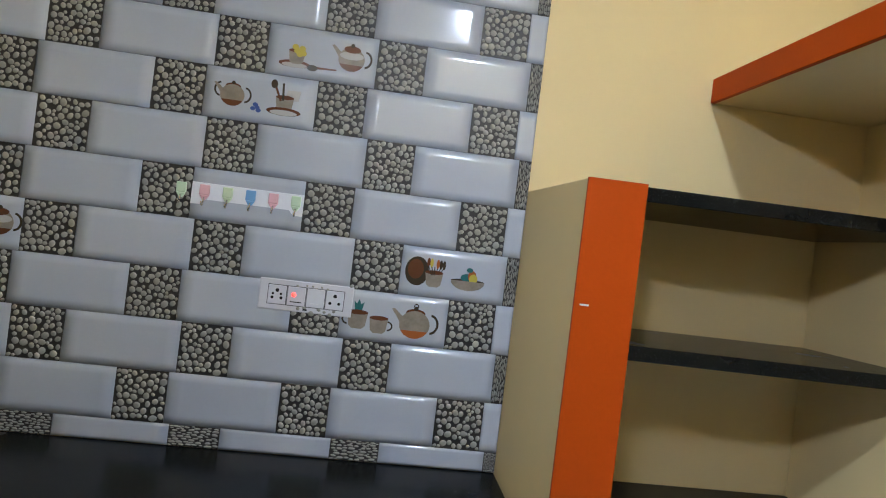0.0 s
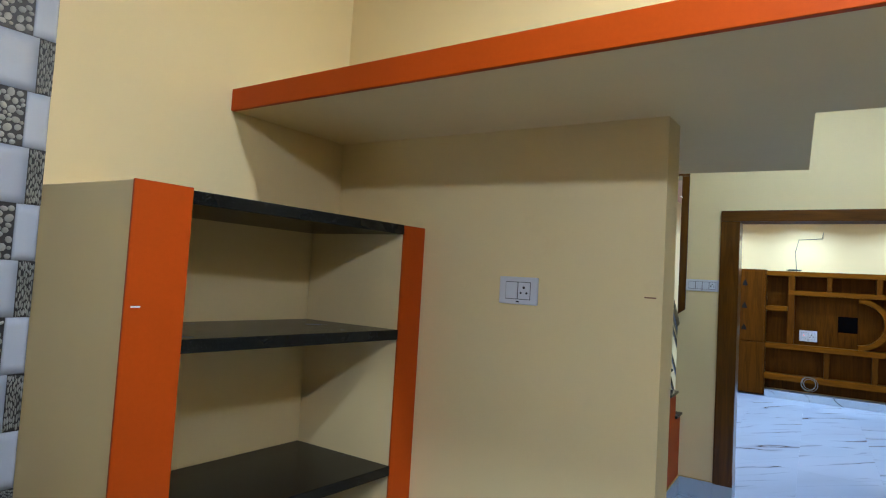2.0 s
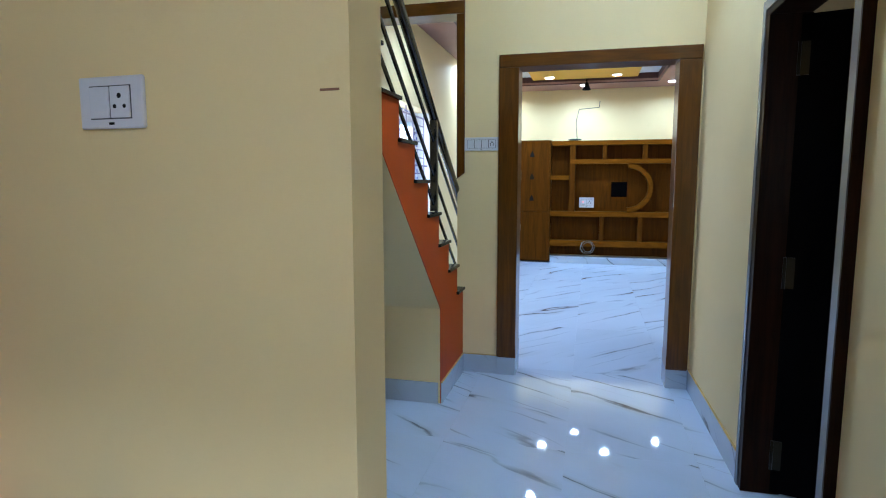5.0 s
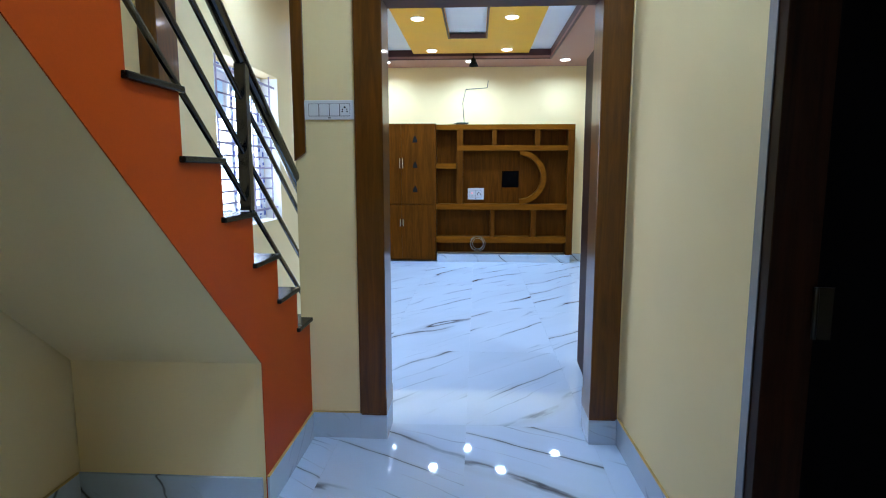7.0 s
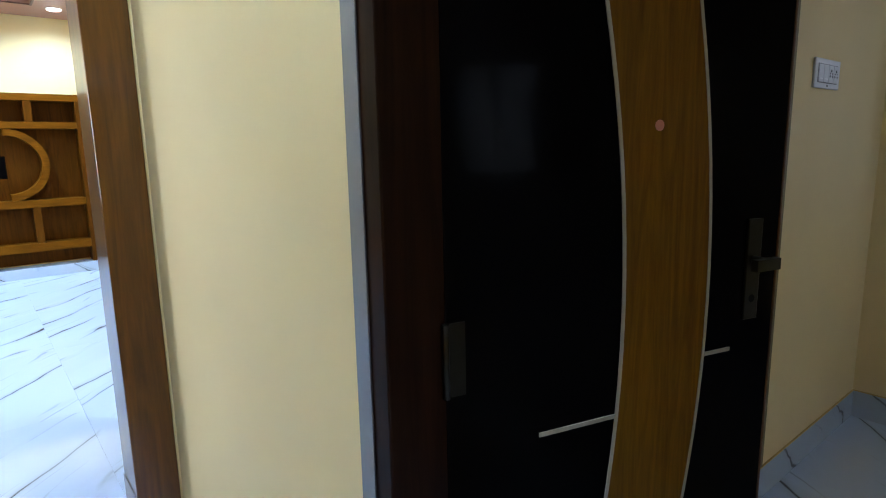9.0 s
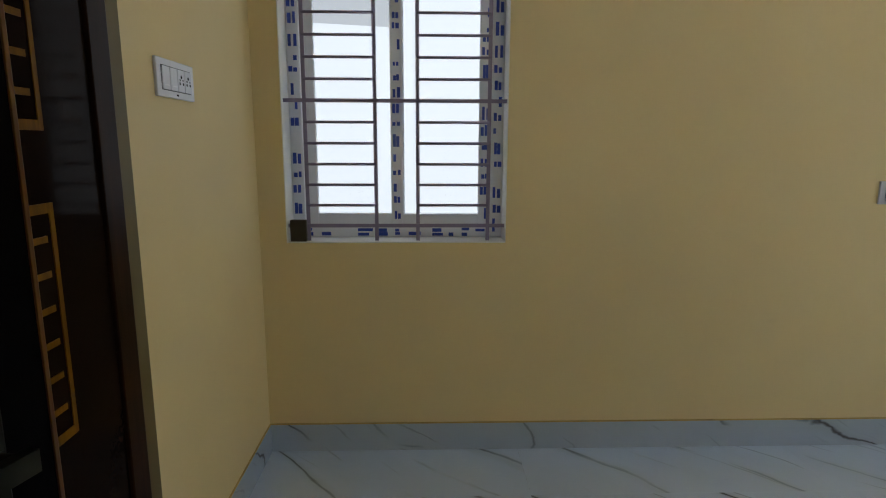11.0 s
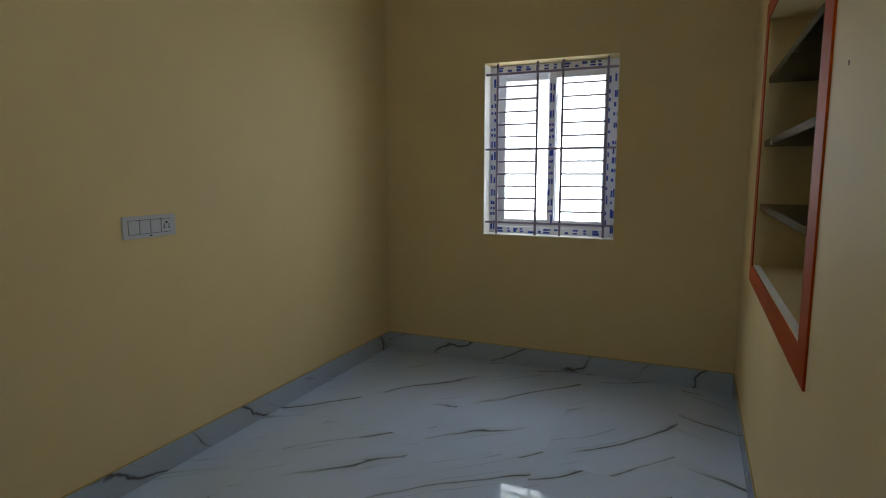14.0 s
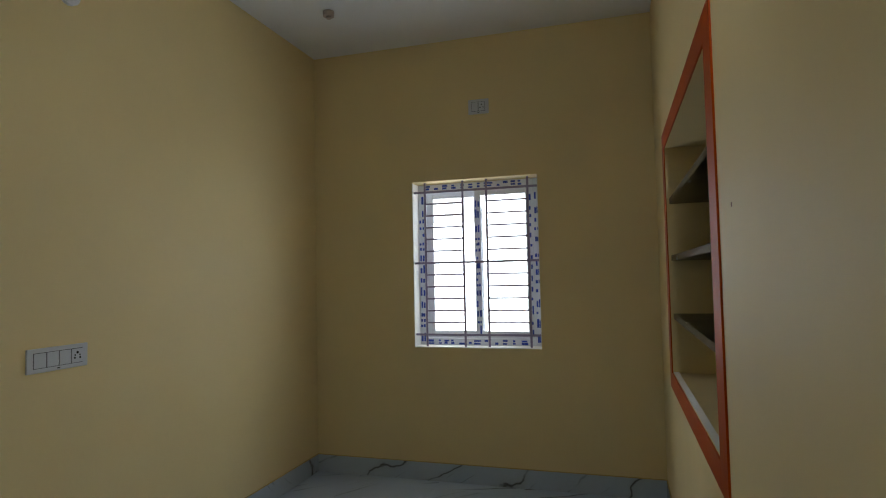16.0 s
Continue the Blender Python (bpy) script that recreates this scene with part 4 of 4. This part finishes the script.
# the one at (5.5, 1.2) is unseen, added there to brighten the stair wall
for x, y, z in ((9.69, 0.227, ZB), (9.64, -0.985, ZB), (9.70, 1.35, ZB), (9.24, 0.70, zy), (9.22, -0.215, zy), (7.73, 0.725, zy), (7.72, -0.19, zy), (5.5, 1.2, ZB), (5.2, -1.0, ZB), (7.5, -1.3, ZB), (7.5, 1.46, ZB)):
    downlight("round white lit LED downlight", x, y, z, "living room downlights", 0.055)
    lamp("living_downlight_beam", "AREA", 12, COOL, look((x, y, z - 0.03), (x, y, 0)), 0.11, None, 155)
bm = bmesh.new()
add_tube(bm, (9.45, 0.19, ZB - 0.10), (9.45, 0.19, zy), 0.010, 10)
bmesh.ops.create_cone(bm, cap_ends=True, segments=16, radius1=0.06, radius2=0.02, depth=0.10, matrix=Matrix.Translation((9.45, 0.19, ZB - 0.06)))
tagged(part("pendant_holder", bm, HOLE), "black conical lamp holder hanging from the ceiling", "lamp")

lamp("corridor_light", "AREA", 32, COOL, look((3.3, -0.05, H - 0.03), (3.3, -0.05, 0)), 0.14)
downlight("round white lit corridor downlight", 3.3, -0.05, H, "corridor lights", 0.07)
fan_box = tagged(thing("ceiling_rose", "small round ceiling rose, brownish plastic", "fitting", place=(-0.79, -2.68, H)), "", "")
bm = bmesh.new()
add_tube(bm, (0, 0, -0.03), (0, 0, 0), 0.035, 16)
part("cover", bm, plain("beige_plastic", (0.42, 0.34, 0.30), 0.5), fan_box)
bm = bmesh.new()
add_tube(bm, (0, 0, -0.045), (0, 0, -0.0302), 0.015, 12)
part("nipple", bm, bpy.data.materials["beige_plastic"], fan_box)
fitting = thing("wall_fitting", "small white round fitting high on the bedroom wall", "fitting", place=(0.614, YS, 2.66))
bm = bmesh.new()
add_tube(bm, (0, 0, 0), (0, 0.02, 0), 0.045, 16)
part("base", bm, UPVC, fitting)
bm = bmesh.new()
add_tube(bm, (0, 0.0202, 0), (0, 0.05, 0), 0.022, 16)
part("socket", bm, UPVC, fitting)

# ---- kitchen wall tiles ----
ROW, PERIOD, PEB = 0.15, 0.466, 0.1455
tiled = in_kitchen(structure(box_part("wall_tiles", (-1.62, 0.5045, 1.6435, 1.6495, 0.788, H - 0.001), GROUT), "kitchen wall tiles in white and pebble-print blocks", "tiles"))
pebble_meshes = []
for seed in range(4):
    rnd = random.Random(seed + 11)
    bm = bmesh.new()
    add_box(bm, 0.0005, PEB - 0.0005, -0.004, 0.0, 0.0005, ROW - 0.0005)
    pts = []
    tries = 0
    while tries < 2600:
        tries += 1
        r = rnd.uniform(0.0078, 0.0112) if tries < 700 else rnd.uniform(0.0052, 0.0080)
        x, z = rnd.uniform(r, PEB - r), rnd.uniform(r, ROW - r)
        if all((x - a) ** 2 + (z - c) ** 2 > (r + q) ** 2 * 0.93 for a, c, q in pts):
            pts.append((x, z, r))
    bed = len(bm.faces)
    for x, z, r in pts:
        sx, th = rnd.uniform(0.84, 1.12), rnd.uniform(0, math.pi)
        k = 9
        rings = []
        for rr, d in ((0.98, -0.0041), (0.80, -0.0058), (0.45, -0.0070)):
            ring = []
            for i in range(k):
                a = 2 * math.pi * i / k
                u, w = rr * r * sx * math.cos(a), rr * r / sx * math.sin(a)
                ring.append(bm.verts.new((x + u * math.cos(th) - w * math.sin(th), d, z + u * math.sin(th) + w * math.cos(th))))
            rings.append(ring)
        tip = bm.verts.new((x, -0.0074, z))
        for p, q in zip(rings, rings[1:]):
            for i in range(k):
                bm.faces.new((p[i], p[(i + 1) % k], q[(i + 1) % k], q[i]))
        for i in range(k):
            bm.faces.new((rings[-1][i], rings[-1][(i + 1) % k], tip))
    bm.faces.ensure_lookup_table()
    bmesh.ops.recalc_face_normals(bm, faces=bm.faces)
    for f in bm.faces[bed:]:
        f.material_index, f.smooth = 1, True
    me = bpy.data.meshes.new("pebble_block")
    bm.to_mesh(me)
    bm.free()
    me.materials.append(PEBBLEBED)
    me.materials.append(PEBBLE)
    pebble_meshes.append(me)


def white_block(w, h):
    """A glazed block, slightly swollen, with a dip towards its lower edge."""
    bm = bmesh.new()
    nx, nz = 8, 6
    grid = []
    for k in range(nz + 1):
        for i in range(nx + 1):
            u, v = i / nx, k / nz
            edge = min(1.0, 9 * min(u, 1 - u), 6 * min(v, 1 - v))
            grid.append(bm.verts.new((0.0006 + (w - 0.0012) * u, -0.0022 - 0.0006 * edge - 0.0016 * (1 - v) ** 2, 0.0006 + (h - 0.0012) * v)))
    for k in range(nz):
        for i in range(nx):
            a = k * (nx + 1) + i
            bm.faces.new((grid[a], grid[a + 1], grid[a + nx + 2], grid[a + nx + 1])).smooth = True
    rim = [grid[i] for i in range(nx + 1)] + [grid[k * (nx + 1) + nx] for k in range(1, nz + 1)] + [grid[nz * (nx + 1) + i] for i in range(nx - 1, -1, -1)] + [grid[k * (nx + 1)] for k in range(nz - 1, 0, -1)]
    back = [bm.verts.new((v.co.x, 0, v.co.z)) for v in rim]
    for i in range(len(rim)):
        j = (i + 1) % len(rim)
        bm.faces.new((rim[i], back[i], back[j], rim[j]))
    bmesh.ops.recalc_face_normals(bm, faces=bm.faces)
    me = bpy.data.meshes.new("white_block")
    bm.to_mesh(me)
    bm.free()
    me.materials.append(TILEWHITE)
    return me


whites = {}
LEFT, RIGHT = -1.62, 0.504
rnd = random.Random(5)
for k in range(-4, 12):
    z0, z1 = 1.30 + ROW * k, 1.45 + ROW * k
    lo, hi = max(z0, 0.789), min(z1, H - 0.002)
    if hi - lo < 0.01:
        continue
    off = 0.0 if k % 2 == 0 else -0.163
    x = off - PERIOD * 5
    while x < RIGHT:
        for x0, x1, peb in ((x, x + PEB, True), (x + PEB, x + PERIOD, False)):
            a, c = max(x0, LEFT), min(x1, RIGHT)
            if c - a < 0.008:
                continue
            if peb:
                ob = new("pebble_tile", pebble_meshes[rnd.randrange(4)])
                ob.scale = ((c - a) / PEB, 1, (hi - lo) / ROW)
            else:
                key = (round(c - a, 3), round(hi - lo, 3))
                if key not in whites:
                    whites[key] = white_block(*key)
                ob = new("white_tile", whites[key])
            ob.location = (a, 1.6434, lo)
            ob.parent = tiled
        x += PERIOD

# printed kitchenware on some of the white blocks
BROWN = plain("print_brown", (0.11, 0.04, 0.018), 0.2)
STONE = plain("print_stoneware", (0.24, 0.21, 0.17), 0.2, vary=0.3, scale=25.0)
DUSK = plain("print_dark", (0.045, 0.034, 0.022), 0.2)
PALE = plain("print_pale", (0.42, 0.41, 0.40), 0.2)
GOLD = plain("print_yellow", (0.48, 0.40, 0.06), 0.2)
TEAL = plain("print_teal", (0.03, 0.13, 0.13), 0.2)
BLUE = plain("print_blue", (0.06, 0.10, 0.30), 0.2)
RUST = plain("print_rust", (0.33, 0.10, 0.025), 0.2)
layer = [0]


def printed(bx, bz, outline, mat, w=0.3205):
    """One flat printed shape; outline in centimetres from the block's lower left corner."""
    layer[0] += 1
    y = 1.6384 - 0.00004 * (layer[0] % 12)
    bm = bmesh.new()
    add_prism(bm, [(bx + px / 100, bz + pz / 100) for px, pz in outline], "y", y - 0.00003, 1.6400)
    part("printed_shape", bm, mat, tiled)


def oval(cx, cz, rx, rz, a0=0, a1=360, n=22):
    return [(cx + rx * math.cos(radians(a0 + (a1 - a0) * i / n)), cz + rz * math.sin(radians(a0 + (a1 - a0) * i / n))) for i in range(n if a1 - a0 >= 360 else n + 1)]


def loop(cx, cz, rx, rz, t, a0, a1, n=16):
    return oval(cx, cz, rx, rz, a0, a1, n) + oval(cx, cz, rx - t, rz - t, a0, a1, n)[::-1]


def teapot(bx, bz, cx, cz, s, base=BROWN, handle=1):
    printed(bx, bz, loop(cx + handle * 3.3 * s, cz + 0.4 * s, 1.9 * s, 2.2 * s, 0.5 * s, -85 if handle > 0 else 95, 85 if handle > 0 else 265), DUSK)
    h = -handle
    printed(bx, bz, [(cx + h * 2.4 * s, cz - 1.2 * s), (cx + h * 3.9 * s, cz + 1.3 * s), (cx + h * 5.2 * s, cz + 3.0 * s), (cx + h * 4.6 * s, cz + 3.2 * s), (cx + h * 3.2 * s, cz + 2.0 * s), (cx + h * 2.2 * s, cz + 1.2 * s)], STONE)
    printed(bx, bz, oval(cx, cz, 3.3 * s, 3.0 * s), STONE)
    printed(bx, bz, oval(cx, cz - 0.1 * s, 3.2 * s, 2.9 * s, 205, 335), base)
    printed(bx, bz, oval(cx, cz + 0.9 * s, 3.0 * s, 1.0 * s), PALE)
    printed(bx, bz, oval(cx, cz + 2.5 * s, 2.1 * s, 0.9 * s), BROWN)
    printed(bx, bz, oval(cx, cz + 3.5 * s, 0.5 * s, 0.5 * s), DUSK)


def cup(bx, bz, cx, cz, s, mat=STONE, handle=0):
    if handle:
        printed(bx, bz, loop(cx + handle * 2.0 * s, cz, 1.2 * s, 1.1 * s, 0.35 * s, -90 if handle > 0 else 90, 90 if handle > 0 else 270), DUSK)
    printed(bx, bz, [(cx - 2.1 * s, cz + 1.6 * s), (cx - 1.7 * s, cz - 1.2 * s), (cx - 1.0 * s, cz - 1.8 * s), (cx + 1.0 * s, cz - 1.8 * s), (cx + 1.7 * s, cz - 1.2 * s), (cx + 2.1 * s, cz + 1.6 * s)], mat)
    printed(bx, bz, oval(cx, cz + 1.6 * s, 2.1 * s, 0.5 * s), BROWN)


def saucer(bx, bz, cx, cz, rx):
    printed(bx, bz, oval(cx, cz, rx, rx * 0.24), BROWN)
    printed(bx, bz, oval(cx, cz - 0.35, rx * 0.8, rx * 0.16), PALE)


A = (-0.3205, 1.90)
saucer(*A, 8.2, 3.9, 4.6)
cup(*A, 8.6, 6.0, 1.15)
for px, pz in ((8.6, 7.8), (10.0, 8.6), (9.4, 6.9), (10.4, 7.3), (8.0, 8.9)):
    printed(*A, oval(px, pz, 0.95, 0.85), GOLD)
printed(*A, [(14.0, 3.2), (20.5, 3.6), (20.5, 4.0), (14.0, 3.9)], BROWN)
printed(*A, oval(13.4, 3.4, 1.5, 0.9), DUSK)
teapot(*A, 24.5, 7.6, 1.18)
A = (-0.4835, 1.75)
printed(*A, loop(4.6, 8.6, 1.9, 2.2, 0.5, 95, 265), DUSK)
teapot(*A, 8.0, 7.2, 1.05)
for px, pz in ((14.2, 4.2), (15.4, 4.6), (14.8, 5.4), (15.8, 3.8)):
    printed(*A, oval(px, pz, 0.75, 0.6), BLUE)
saucer(*A, 23.0, 4.4, 5.0)
printed(*A, [(19.5, 12.0), (20.2, 12.0), (22.2, 7.5), (21.6, 7.3)], BROWN)
printed(*A, oval(19.6, 12.2, 0.95, 1.3), DUSK)
printed(*A, [(21.9, 12.6), (22.5, 12.8), (22.8, 7.6), (22.2, 7.6)], DUSK)
printed(*A, [(23.6, 10.8), (27.4, 11.0), (27.0, 8.0), (23.2, 7.8)], PALE)
cup(*A, 23.0, 6.6, 1.25)
A = (0.1455, 1.30)
printed(*A, oval(4.9, 7.6, 3.6, 4.4), DUSK)
printed(*A, oval(4.5, 8.2, 2.4, 3.0), BROWN)
for k in range(6):
    printed(*A, oval(8.2 + 0.95 * k, 10.6 - 0.1 * k, 0.5, 1.4), (BROWN, GOLD, PALE, RUST, DUSK, DUSK)[k])
    printed(*A, [(8.1 + 0.95 * k, 9.4), (8.4 + 0.95 * k, 9.4), (9.6 + 0.4 * k, 6.8), (9.3 + 0.4 * k, 6.8)], DUSK)
cup(*A, 10.2, 5.6, 1.3)
printed(*A, oval(20.5, 7.2, 2.2, 1.2), TEAL)
printed(*A, oval(21.8, 7.8, 1.3, 1.7), RUST)
printed(*A, oval(22.2, 7.0, 1.3, 1.5), GOLD)
printed(*A, oval(20.9, 9.6, 1.0, 0.7), TEAL)
printed(*A, oval(20.6, 6.2, 5.2, 2.9, 180, 360), STONE)
printed(*A, oval(20.6, 6.2, 5.2, 0.6), DUSK)
A = (-0.0175, 1.15)
printed(*A, [(4.3, 8.0), (3.8, 11.6), (4.6, 10.8), (5.2, 12.2), (5.9, 10.8), (6.8, 11.4), (6.1, 8.0)], TEAL)
cup(*A, 5.2, 6.0, 1.45, handle=-1)
cup(*A, 11.6, 5.0, 1.35, handle=1)
teapot(*A, 22.4, 6.3, 1.4, RUST)
printed(*A, loop(22.4, 11.6, 0.8, 1.1, 0.3, 0, 180), DUSK)
A = (-1.2525, 1.30)
teapot(*A, 26.0, 7.4, 1.2)

# ---- floor tiles ----
TW, TL = 0.6, 1.2
bm = bmesh.new()
add_box(bm, 0.0003, TL - 0.0003, 0.0003, TW - 0.0003, -0.004, 0.0)
finish(bm)
tile_me = {}
for room in MARBLE:
    tile_me[room] = bpy.data.meshes.new("floor_tile")
    bm.to_mesh(tile_me[room])
    tile_me[room].materials.append(MARBLE[room])
bm.free()
for i in range(11):
    for j in range(10):
        x, y = -2.54 + TL * i, -3.42 + TW * j
        if (x > 4.7 and y < -2.2) or (x > 3.5 and y + TW < -2.0):
            continue
        room = "living" if x + TL / 2 > 4.6 else "bedroom" if y + TW / 2 < -0.8 else "corridor"
        ob = new("floor_tile", tile_me[room])
        x0, x1, y0, y1 = max(x, -1.85), min(x + TL, 10.35), max(y, -3.4), min(y + TW, 2.25)
        if x1 - x0 < 0.01:
            bpy.data.objects.remove(ob)
            continue
        ob.location, ob.scale = (x0, y0, 0), ((x1 - x0) / TL, (y1 - y0) / TW, 1)
        ob.parent = floor
